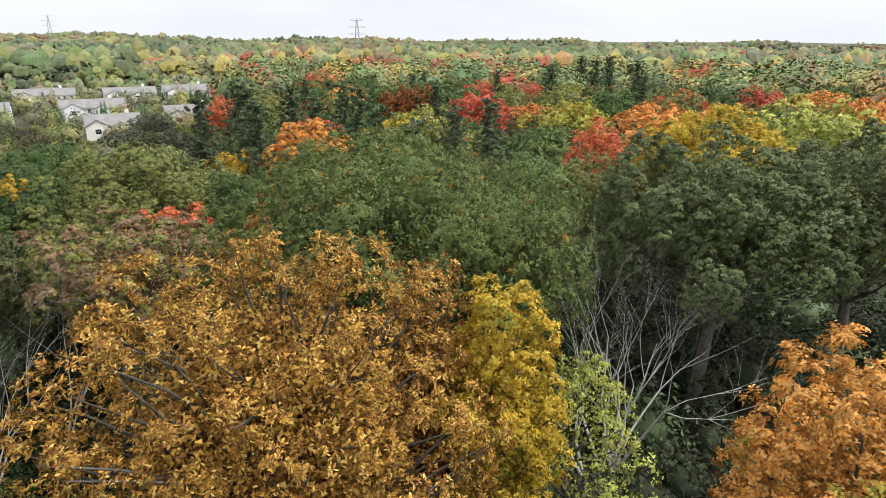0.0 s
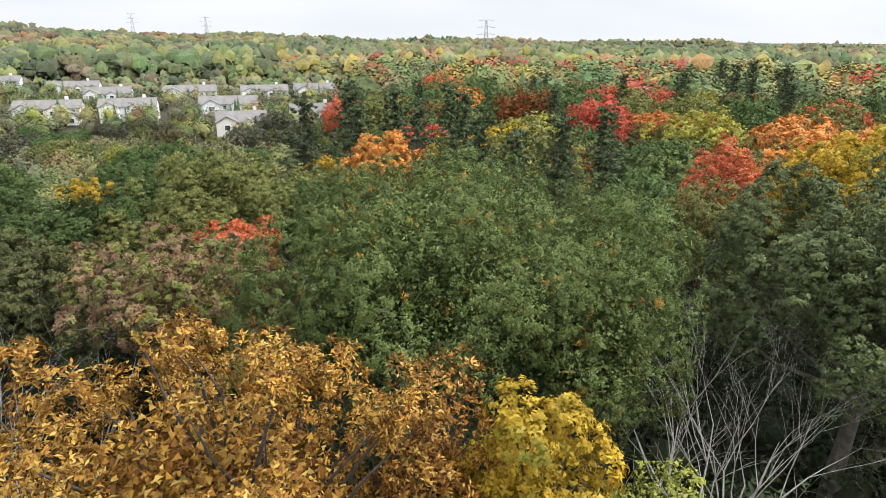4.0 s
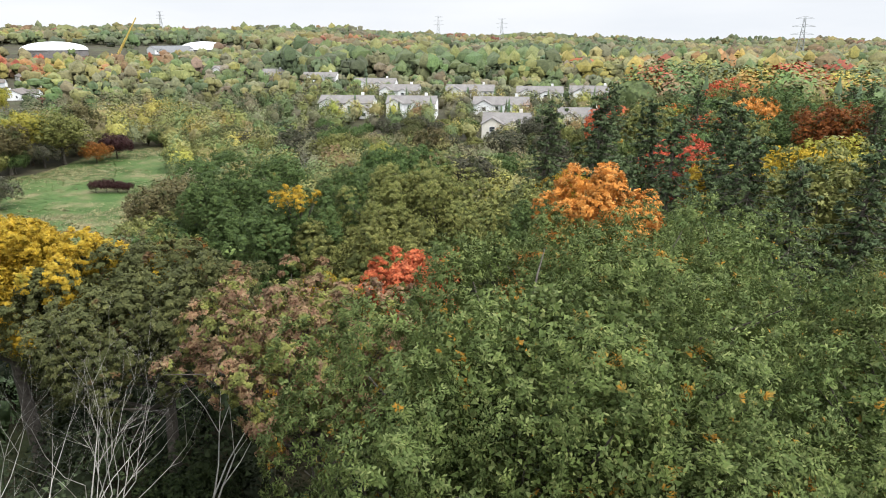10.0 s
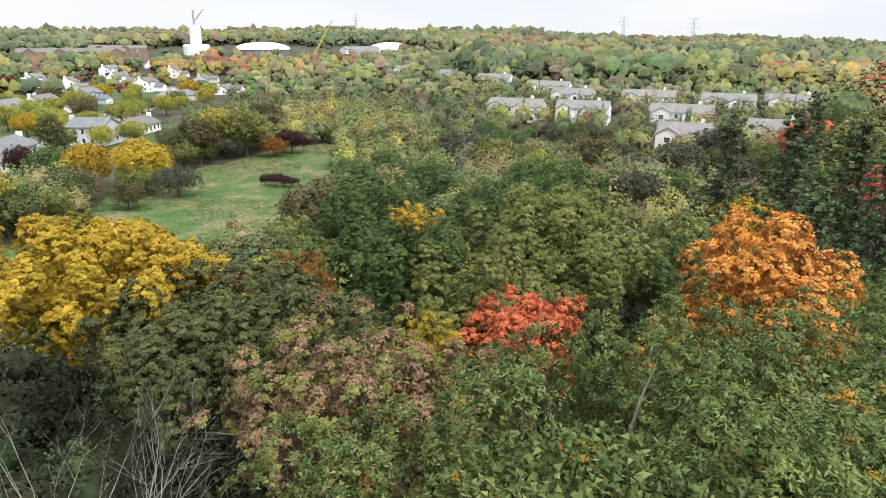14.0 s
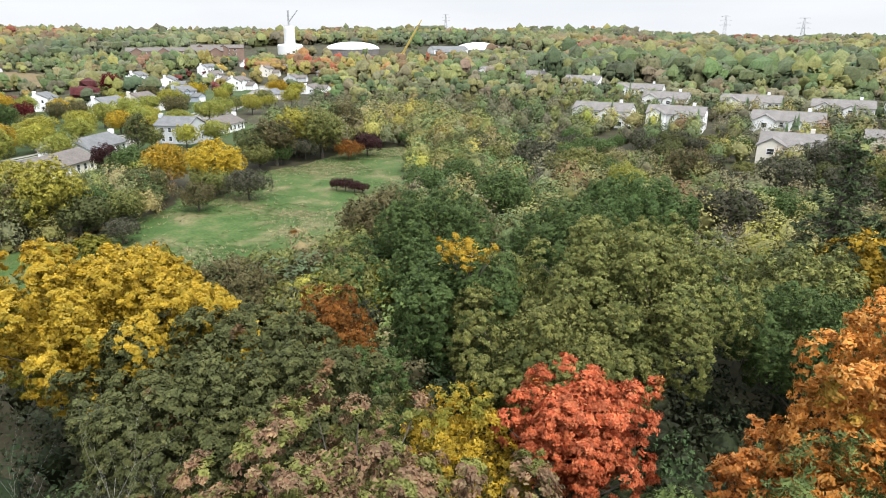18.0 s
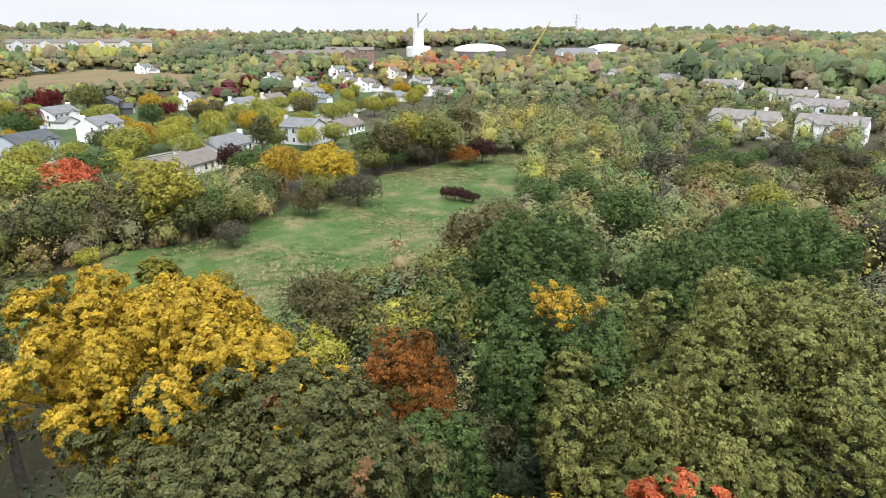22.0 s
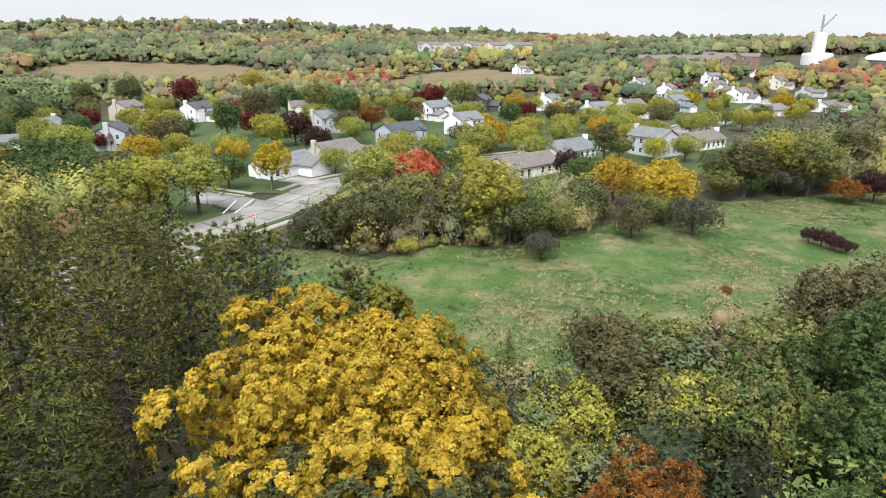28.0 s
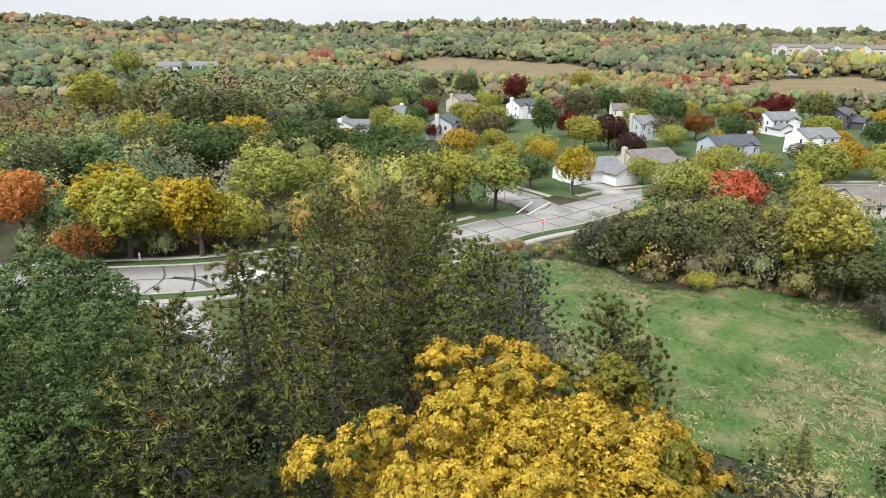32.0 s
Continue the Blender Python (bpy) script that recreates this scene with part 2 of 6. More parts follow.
def tubes(lines, sides=5):
    """Tapered tubes along polylines, each a list of (x, y, z, radius)."""
    verts, faces, base = [], [], 0
    turn = np.arange(sides) * 2 * np.pi / sides
    for line in lines:
        p = np.asarray(line, float)
        way = np.gradient(p[:, :3], axis=0)
        way /= np.linalg.norm(way, axis=1, keepdims=True) + 1e-9
        side = np.cross(way, (0.31, 0.17, 0.0) if abs(way[0][2]) > 0.8 else (0, 0, 1.0))
        side /= np.linalg.norm(side, axis=1, keepdims=True) + 1e-9
        up = np.cross(side, way)
        ring = p[:, None, :3] + p[:, None, 3:] * (np.cos(turn)[None, :, None] * side[:, None] + np.sin(turn)[None, :, None] * up[:, None])
        verts.append(ring.reshape(-1, 3))
        for a in range(len(p) - 1):
            for s in range(sides):
                q = (s + 1) % sides
                faces.append((base + a * sides + s, base + a * sides + q, base + (a + 1) * sides + q, base + (a + 1) * sides + s))
        base += len(p) * sides
    return np.concatenate(verts), np.array(faces)


def unit(a):
    return a / (np.linalg.norm(a, axis=-1, keepdims=True) + 1e-9)


def leaf_cloud(rng, centres, radii, per, size, width=0.45, squash=0.85, up=0.4, wild=0.4, out=None, tilt=0.34, spread=1.05, own=0.8):
    """Leaf blades round the shells of many clumps: corners, triangles and soft normals. out: which way each clump faces."""
    k = np.repeat(np.arange(len(centres)), per)
    d = unit(rng.normal(size=(len(k), 3)))
    d[:, 2] = np.where(rng.random(len(k)) < 0.65, np.abs(d[:, 2]), d[:, 2])
    far = radii[k] * spread * (0.3 + 0.7 * rng.random(len(k)) ** 0.7)
    p = centres[k] + d * far[:, None] * (1, 1, squash)
    face = d * own + (0, 0, up) + (0 if out is None else out[k] * 0.6)
    nrm = unit(face + rng.normal(size=d.shape) * wild)
    t = unit(np.cross(nrm, rng.normal(size=d.shape)))
    b = np.cross(nrm, t)
    s = (size * (0.6 + 0.8 * rng.random(len(k))))[:, None]
    v = np.stack([p - t * s * 0.3 + b * s * width * 0.5, p - t * s * 0.42 - b * s * width * 0.5, p + t * s * 0.58], 1).reshape(-1, 3)
    soft = np.repeat(unit(unit(face) + rng.normal(size=d.shape) * tilt), 3, axis=0)
    return v, np.arange(len(v)).reshape(-1, 3), soft


def rosettes(rng, tips, axes, per, size, width=0.6):
    """Leaves that spread like a rosette round each twig's end: corners, triangles and soft normals."""
    k = np.repeat(np.arange(len(tips)), per)
    side = unit(np.cross(axes[k], rng.normal(size=(len(k), 3))))
    way = unit(side + axes[k] * (0.15 + 0.9 * rng.random((len(k), 1))) + rng.normal(size=side.shape) * 0.15 - (0, 0, 0.12))
    b = unit(np.cross(way, axes[k] + rng.normal(size=side.shape) * 0.3))
    nrm = np.cross(b, way)
    s = (size * (0.65 + 0.6 * rng.random(len(k))))[:, None]
    p = tips[k] + rng.normal(size=side.shape) * size * 0.25
    v = np.stack([p, p + way * s * 0.55 + b * s * width * 0.5, p + way * s - nrm * s * 0.12, p + way * s * 0.55 - b * s * width * 0.5], 1).reshape(-1, 3)
    q = np.arange(len(k))[:, None] * 4
    f = np.concatenate([q + (0, 1, 2), q + (0, 2, 3)])
    soft = np.repeat(unit(unit(axes[k]) + side * 0.25 + rng.normal(size=side.shape) * 0.2), 4, axis=0)
    return v, f, soft


def needle_brushes(rng, centres, axes, per, size, width=0.09):
    """Tufts of needles that fan out round an axis, like bottle brushes."""
    k = np.repeat(np.arange(len(centres)), per)
    way = unit(axes[k] + rng.normal(size=(len(k), 3)) * 0.75)
    p = centres[k] - axes[k] * size * 0.3 * rng.random((len(k), 1))
    s = (size * (0.7 + 0.6 * rng.random(len(k))))[:, None]
    b = unit(np.cross(way, rng.normal(size=way.shape)))
    v = np.stack([p + b * s * width, p - b * s * width, p + way * s], 1).reshape(-1, 3)
    soft = np.repeat(unit(way * 0.5 + (0, 0, 0.9) + axes[k] * 0.4), 3, axis=0)
    return v, np.arange(len(v)).reshape(-1, 3), soft


def part(name, data, parent, label="", at=None):
    """One mesh object under a thing or a part; data is a mesh or a bmesh with its material."""
    if isinstance(data, tuple):
        bm, mat = data
        me = bpy.data.meshes.new(name)
        bm.to_mesh(me)
        bm.free()
        me.materials.append(mat)
    else:
        me = data
    ob = new(name, me)
    ob.parent = parent
    if at is not None:
        ob.matrix_basis = at
    return tagged(ob, label) if label else ob


# ---- trees ----
def sphere_dirs(rng, n, low, jitter):
    i = np.arange(n) + 0.5
    z = 1 - (1 - low) * i / n
    a = i * 2.399963 + rng.random() * 6.28
    return unit(np.stack([np.sqrt(1 - z * z) * np.cos(a), np.sqrt(1 - z * z) * np.sin(a), z], 1) + rng.normal(size=(n, 3)) * jitter)


def broad_crown(rng, r, rz, zc, lobe, low=-0.45, lumps=0.16, boxy=0.0):
    """Rounded leafy lobes over an uneven dome of half-width r and half-height rz round the height zc: boughs swell out of the dome, and lobes crowd on each bough. Gives their centres, radii and ways out."""
    area = 2 * math.pi * r * (r + rz) / 2 * (1 - low)
    n = int(area / (2.9 * lobe**2))
    d = sphere_dirs(rng, n, low, 0.1)
    boughs = sphere_dirs(rng, 9 + int(r), low, 0.25)
    near = np.sort(np.arccos(np.clip(d @ boughs.T, -1, 1)), axis=1)
    valley = np.clip((near[:, 1] - near[:, 0]) / 0.3, 0, 1)
    swell = 1 - lumps * 1.1 + lumps * 1.5 * np.sqrt(valley)
    swell *= 1 + lumps * 0.8 * sum(np.sin(d @ (rng.normal(size=3) * 2.4) + rng.random() * 6.28) for _ in range(3)) / 2
    swell /= np.percentile(swell, 96)
    spread = swell / np.percentile(swell, 55)
    size = lobe * (0.6 + 0.75 * rng.random(n))
    deep = np.where(rng.random(n) < 0.12, 0.74, 0.88 + 0.18 * rng.random(n))
    c = d * np.stack([r - 0.8 * size, r - 0.8 * size, rz - 1.25 * size], 1) * np.stack([spread, spread, swell], 1) * deep[:, None]
    c[:, :2] *= 1 + boxy * np.clip(d[:, 2:], 0, 1) * 0.6
    return c + (0, 0, zc), size, unit(d / (r, r, rz))


def lobe_tufts(rng, c, size, way, per_area):
    """Tufts over the outer side of each lobe: their places, ways out and half-widths."""
    m = np.maximum(5, (per_area * size**2).astype(int))
    k = np.repeat(np.arange(len(c)), m)
    e = unit(rng.normal(size=(len(k), 3)) + way[k] * 0.55 + (0, 0, 0.4))
    p = c[k] + e * (size[k] * (0.8 + 0.22 * rng.random(len(k))))[:, None] * (0.82, 0.82, 1.3)
    return p, unit(e + way[k] * 0.2), np.full(len(k), 0.22)


def limbs(rng, h, zc, r, centres, count, girth):
    """A tapered, slightly bent trunk and limbs that reach out to the clumps."""
    lean = rng.normal(size=2) * 0.03 * h
    zs = np.linspace(-0.3, 1, 8)
    top = zc + 0.25 * (h - zc)
    trunk = [(lean[0] * s**2 + 0.05 * np.sin(5 * s), lean[1] * s**2, top * s if s > 0 else s, girth * (1.3 - 1.05 * max(s, 0)) * (1.35 if s < 0.02 else 1)) for s in zs]
    lines = [trunk]
    pick = rng.permutation(len(centres))[:count]
    for c in centres[pick]:
        s = float(np.clip((c[2] - 0.5 * r * rng.random() - 0.12 * h) / top, 0.3, 0.97))
        a = np.array([lean[0] * s**2, lean[1] * s**2, top * s])
        mid = a + (c - a) * 0.5 + np.array([*(rng.normal(size=2) * 0.05 * r), -0.04 * r])
        g = girth * (0.5 - 0.3 * s)
        lines.append([(*a, g), (*(a + (mid - a) * 0.5 + rng.normal(size=3) * 0.03 * r), g * 0.8), (*mid, g * 0.55), (*(mid + (c - mid) * 0.6 + rng.normal(size=3) * 0.02 * r), g * 0.3), (*c, g * 0.12)])
    return lines


def broad_tree(name, seed, h, r, leaf, leaf_size=0.23, leaves=20000, depth=0.66, lobe=1.05, low=-0.62, width=0.6, branches=26, bark=None, lumps=0.16, fill=1.0, rosette=False, boxy=0.0, tufts_per=26.0):
    """A broad-leaved tree: its crown is depth of its height, built of lobes of leaf tufts."""
    rng = np.random.default_rng(seed)
    rz = h * depth / 2
    zc = h - rz
    c, size, way = broad_crown(rng, r, rz, zc, lobe, low, lumps, boxy)
    keep = rng.random(len(c)) < fill
    c, size, way = c[keep], size[keep], way[keep]
    tip, axis, half = lobe_tufts(rng, c, size, way, tufts_per)
    if rosette:
        per = max(1, round(leaves / 2 / 7 / len(tip)))
        k = np.repeat(np.arange(len(tip)), per)
        d = unit(rng.normal(size=(len(k), 3)) + axis[k] * 0.6)
        v, f, nv = rosettes(rng, tip[k] + d * (half[k] * (0.3 + 0.75 * rng.random(len(k))))[:, None], unit(d * 0.4 + axis[k] + (0, 0, 0.1)), 7, leaf_size, width * 0.64)
    else:
        v, f, nv = leaf_cloud(rng, tip, half, max(2, round(leaves / len(tip))), leaf_size, width, out=axis * 1.6, up=0.05, own=0.3, tilt=0.28)
    n = int(leaves * 0.18)
    e = sphere_dirs(rng, n, low - 0.1, 0.3) * (0.3 + 0.36 * rng.random((n, 1))) * (r, r, rz) + (0, 0, zc)
    e = e[e[:, 2] > 0.2 * h]
    iv, jf, jn = leaf_cloud(rng, e, np.full(len(e), 0.3), 1, leaf_size * 1.25, 0.8)
    v, f, nv = np.concatenate([v, iv]), np.concatenate([f, jf + len(v)]), np.concatenate([nv, jn])
    tree = new(name)
    tv, tf = tubes(limbs(rng, h, zc, r, c, branches, 0.02 * h + 0.05), 5)
    part("trunk", mesh_from("trunk", tv, tf, [bark or BARK], True), tree)
    part("crown", mesh_from("crown", v, f, [LEAF[leaf]], normals=nv), tree)
    return tree


def conifer(name, seed, h, r, leaf, needles=14000, start=0.12, conical=1.0, size=0.4, width=0.16, whorl=0.75, droop=0.15, bark=None):
    """A conifer: whorls of boughs that carry tufts of needles."""
    rng = np.random.default_rng(seed)
    z, c, cr, lines = h * start, [], [], [[(0, 0, -0.3, 0.018 * h + 0.06), (0.02 * h * rng.normal(), 0.02 * h * rng.normal(), 0.5 * h, 0.012 * h + 0.03), (0, 0, h * 0.98, 0.02)]]
    while z < h * 0.97:
        s = (z - h * start) / (h * (1 - start))
        reach = r * ((1 - s) ** 0.8 if conical >= 1 else (0.55 + 0.45 * math.sin(min(1.0, s * 2.2 + 0.25) * 1.57)) * math.sqrt(max(0.03, 1 - s**3)))
        n = 6 if reach > 0.4 * r else 5
        for a in np.arange(n) * 2 * np.pi / n + rng.random() * 6.28:
            a += rng.normal() * 0.15
            long = max(0.25, reach * (0.72 + 0.4 * rng.random()))
            tip = np.array([np.cos(a) * long, np.sin(a) * long, z + long * (0.3 if conical < 1 else -droop) + rng.normal() * 0.15])
            lines.append([(0, 0, z, 0.02 + 0.008 * long), (*(tip * 0.5 + np.array([0, 0, z * 0.5]) - (0, 0, 0.04 * long)), 0.015 + 0.004 * long), (*tip, 0.008)])
            k = max(2, int(long / (0.75 if conical < 1 else 0.5)))
            for u in np.linspace(0.3, 1, k):
                c.append(np.array([0, 0, z]) * (1 - u) + tip * u + rng.normal(size=3) * 0.22)
                cr.append(((0.26 if conical < 1 else 0.1) + 0.11 * long * (1.15 - 0.5 * u)) * (0.7 + 0.5 * rng.random()))
        z += whorl * (0.8 + 0.4 * rng.random()) * (1 - 0.45 * s)
    c, cr = np.array(c), np.minimum(np.array(cr), 0.7)
    if conical < 1:
        axes = unit(c * (1, 1, 0) * 0.9 / (np.linalg.norm(c[:, :2], axis=1)[:, None] + 0.2) + (0, 0, 0.75) + rng.normal(size=c.shape) * 0.25)
        v, f, nv = needle_brushes(rng, c, axes, max(8, needles // len(c)), size * 0.85, 0.11)
    else:
        v, f, nv = leaf_cloud(rng, c, cr, max(5, needles // len(c)), size, width, 0.6, 0.6, 0.5)
    tree = new(name)
    tv, tf = tubes(lines, 4)
    part("trunk", mesh_from("trunk", tv, tf, [bark or BARK], True), tree)
    part("crown", mesh_from("crown", v, f, [LEAF[leaf]], normals=nv), tree)
    return tree


def bare_tree(name, seed, h, r, bark=None, depth=5, stems=1, girth=None):
    """A leafless tree: stems, and main branches that fork into thin twigs."""
    rng = np.random.default_rng(seed)
    groups = [[]]

    def grow(p, way, length, g, level, lines):
        pts, q, d = [(*p, g)], np.array(p), np.array(way)
        for s in range(3):
            d = unit(d + rng.normal(size=3) * 0.13 + (0, 0, 0.07))
            q = q + d * length / 3
            pts.append((*q, g * (1 - 0.22 * (s + 1))))
        lines.append(pts)
        if level < depth:
            for _ in range(3 if level < 2 or rng.random() < 0.45 else 2):
                side = unit(rng.normal(size=3) * (1, 1, 0.6))
                at = pts[int(rng.integers(2, 4))]
                if level == 0:
                    groups.append([])
                grow(at[:3], unit(d + side * (0.55 if level else 0.5 * r / h * 2.2)), length * (0.58 + 0.26 * rng.random()), at[3] * 0.8, level + 1, groups[-1])

    for _ in range(stems):
        grow((rng.normal() * 0.3, rng.normal() * 0.3, -0.3), unit(np.array([rng.normal() * 0.12, rng.normal() * 0.12, 1])), h * 0.36, girth or 0.012 * h + 0.04, 0, groups[0])
    made = [tubes(g, 3) for g in groups]
    scale = h / np.percentile(np.concatenate([v for v, _ in made])[:, 2], 99.8)
    tree = new(name)
    for k, (v, f) in enumerate(made):
        part("branch" if k else "trunk", mesh_from("branch" if k else "trunk", v * scale, f, [bark or PALE_BARK], True), tree)
    return tree


def stand(tree, x, y, label, category="tree", turn=0.0, scale=1.0, group="", z=None):
    tree.matrix_basis = Matrix.Translation((x, y, ground_z(x, y) if z is None else z)) @ Matrix.Rotation(turn, 4, "Z") @ Matrix.Scale(scale, 4)
    return tagged(tree, label, category, group)


def smoothstep(a, b, v):
    s = np.clip((v - a) / (b - a), 0, 1)
    return s * s * (3 - 2 * s)


RIDGE_AZ = (-180, -60, -39, -4, 10, 30, 42, 58, 72, 86, 98, 108, 118, 127, 140, 160, 178)
RIDGE_Z = (15, 0, -6, 3, 6, 18, 30, 30, 27, 30, 44, 56, 62, 50, 46, 47, 24)


def ground_z(x, y):
    """The lie of the land: level near by, rising to wooded ridges far off."""
    d = np.hypot(x, y)
    az = np.degrees(np.arctan2(-x, y))
    top = np.interp(az, RIDGE_AZ, RIDGE_Z)
    top = top + (4.0 * np.sin(np.radians(az) * 21) + 3.0 * np.sin(np.radians(az) * 47 + 1)) * smoothstep(900, 1700, d)
    roll = 2.2 * np.sin(x * 0.011 + 1) * np.sin(y * 0.013) * smoothstep(330, 700, d)
    near = np.interp(az, (90, 106, 150, 170), (360, 620, 620, 420))
    return top * smoothstep(near, near + 950, d) + roll

# ---- ground ----
def inside(x, y, poly):
    """Which of the points lie inside a polygon."""
    x, y = np.asarray(x, float), np.asarray(y, float)
    res = np.zeros(x.shape, bool)
    for (x0, y0), (x1, y1) in zip(poly, poly[1:] + poly[:1]):
        cross = ((y0 > y) != (y1 > y)) & (x < (x1 - x0) * (y - y0) / (y1 - y0 + 1e-12) + x0)
        res ^= cross
    return res


def near_line(x, y, line):
    """The distance of points from a polyline."""
    p, best = np.stack([x, y], -1), np.full(np.shape(x), 1e9)
    for a, b in zip(line, line[1:]):
        a, b = np.array(a, float), np.array(b, float)
        s = np.clip(((p - a) @ (b - a)) / ((b - a) @ (b - a)), 0, 1)
        best = np.minimum(best, np.linalg.norm(p - a - s[..., None] * (b - a), axis=-1))
    return best


def smooth_line(line, step=4.0):
    """A polyline rounded by Catmull-Rom splines."""
    p = [np.array(q, float) for q in line]
    p = [2 * p[0] - p[1]] + p + [2 * p[-1] - p[-2]]
    out = []
    for a, b, c, d in zip(p, p[1:], p[2:], p[3:]):
        for s in np.linspace(0, 1, max(2, int(np.linalg.norm(c - b) / step)), endpoint=False):
            out.append(0.5 * (2 * b + (c - a) * s + (2 * a - 5 * b + 4 * c - d) * s * s + (3 * b - a - 3 * c + d) * s**3))
    return out + [p[-2]]


MEADOW = [(-72, 30), (-80, 20), (-92, 11), (-105, -1), (-111, 5), (-109, 20), (-114, 33), (-119, 46), (-132, 60), (-151, 80), (-159, 100), (-171, 122), (-166, 138), (-150, 130), (-124, 109), (-110, 95), (-95, 78), (-86, 66), (-78, 52), (-73, 40)]
MARSH = [(-470, -360), (-490, -250), (-500, -170), (-600, -140), (-760, -290), (-730, -470), (-600, -430)]
MARSH_EAST = [(-430, -30), (-480, 75), (-560, 78), (-650, 10), (-610, -60), (-510, -70)]
MAIN_ROAD = [(-30, -75), (-50, -54), (-62, -43), (-71, -34), (-81, -27), (-100, -16.5), (-122, -11), (-134, -6.5), (-148, -3.5), (-167, 4), (-194, 30), (-224, 64), (-262, 97), (-330, 140), (-420, 190)]
SIDE_STREET = [(-136, -8), (-142, -18), (-147, -32), (-154, -56), (-165, -80), (-180, -97)]

FOREST_FLOOR = surface("forest_floor", [(0.3, (0.024, 0.0228, 0.012)), (0.5, (0.045, 0.039, 0.0192)), (0.7, (0.06, 0.072, 0.027))], 0.09, 1.6, 0.95, 0.5)
GRASS = surface("meadow_grass", [(0.34, (0.0403, 0.0864, 0.0161)), (0.48, (0.0634, 0.107, 0.0259)), (0.58, (0.109, 0.124, 0.0461)), (0.68, (0.173, 0.158, 0.0749))], 0.16, 1.7, 0.95, 0.8)
LAWN = surface("lawn_grass", [(0.35, (0.0302, 0.0605, 0.0141)), (0.5, (0.0428, 0.0728, 0.0181)), (0.65, (0.0655, 0.0833, 0.0252))], 0.07, 3.0, 0.95, 0.4)
REED = surface("dry_reed", [(0.35, (0.115, 0.0864, 0.0403)), (0.5, (0.161, 0.115, 0.0576)), (0.65, (0.115, 0.104, 0.0432))], 0.03, 0.5, 0.95, 0.4)
CONCRETE = surface("road_concrete", [(0.35, (0.202, 0.192, 0.176)), (0.65, (0.252, 0.242, 0.227))], 0.12, 1.5, 0.9, 0.2, fine_amount=0.15)
WALK = surface("pavement_concrete", [(0.35, (0.259, 0.243, 0.217)), (0.65, (0.311, 0.295, 0.269))], 0.3, 3.0, 0.9, 0.2, fine_amount=0.15)
TAR = surface("tar_seal", [(0.35, (0.05, 0.05, 0.05)), (0.65, (0.09, 0.09, 0.09))], 0.5, 6.0, 0.8)


def build_ground():
    rad = np.concatenate([np.arange(0, 200, 8.0), np.geomspace(200, 4600, 46)])
    sec = 144
    a = np.arange(sec) * 2 * np.pi / sec
    x = (-30 + rad[:, None] * np.cos(a)).ravel()
    y = (40 + rad[:, None] * np.sin(a)).ravel()
    z = ground_z(x, y)
    rng = np.random.default_rng(5)
    z = z + rng.normal(size=len(z)) * 0.03 - 0.12
    i, j = np.meshgrid(np.arange(len(rad) - 1), np.arange(sec), indexing="ij")
    k = (j + 1) % sec
    f = np.stack([i * sec + j, (i + 1) * sec + j, (i + 1) * sec + k, i * sec + k], -1).reshape(-1, 4)
    g = new("ground", mesh_from("ground", np.stack([x, y, z], 1), f, [FOREST_FLOOR], True))
    tagged(g, "dark leaf-strewn earth under woods and brush", "ground", kind="structure")


def sheet(name, poly, step, lift, mat, label, category, seed, relief=0.05, ragged=2.0):
    """A sheet with a ragged edge laid on the land."""
    rng = np.random.default_rng(seed)
    p = np.array(poly, float)
    lo, hi = p.min(0) - step, p.max(0) + step
    gx, gy = np.meshgrid(np.arange(lo[0], hi[0], step), np.arange(lo[1], hi[1], step), indexing="ij")
    wob = ragged * np.stack([np.sin(gy * 0.31 + gx * 0.13), np.sin(gx * 0.27 - gy * 0.17)])
    ok = inside(gx + wob[0], gy + wob[1], list(map(tuple, p)))
    z = ground_z(gx, gy) + lift + relief * (np.sin(gx * 0.23) * np.sin(gy * 0.19) + 0.4 * rng.normal(size=gx.shape))
    n = gy.shape[1]
    i, j = np.meshgrid(np.arange(gx.shape[0] - 1), np.arange(n - 1), indexing="ij")
    keep = ok[:-1, :-1] | ok[1:, 1:]
    f = np.stack([i * n + j, (i + 1) * n + j, (i + 1) * n + j + 1, i * n + j + 1], -1)[keep]
    s = new(name, mesh_from(name, np.stack([gx.ravel(), gy.ravel(), z.ravel()], 1), f, [mat], True))
    return tagged(s, label, category, kind="structure")


def ribbon(name, line, left, right, z0, z1, mat, label, category, step=4.0, kind="structure"):
    """A slab that follows a line between two offsets to its side (left is positive), from z0 up to z1."""
    p = np.array(smooth_line(line, step))
    way = unit(np.gradient(p, axis=0))
    side = np.stack([-way[:, 1], way[:, 0]], 1)
    a, b = p + side * left, p + side * right
    za, zb = ground_z(a[:, 0], a[:, 1]), ground_z(b[:, 0], b[:, 1])
    v = np.concatenate([np.c_[a, za + z1], np.c_[b, zb + z1], np.c_[a, za + z0], np.c_[b, zb + z0]])
    n = len(p)
    i = np.arange(n - 1)
    f = np.concatenate([np.stack([i + s, i + t, i + t + 1, i + s + 1], 1) for s, t in ((0, n), (n, 3 * n), (2 * n, 0))])
    ob = new(name, mesh_from(name, v, f[:, ::-1] if left > right else f, [mat]))
    return tagged(ob, label, category, kind=kind)


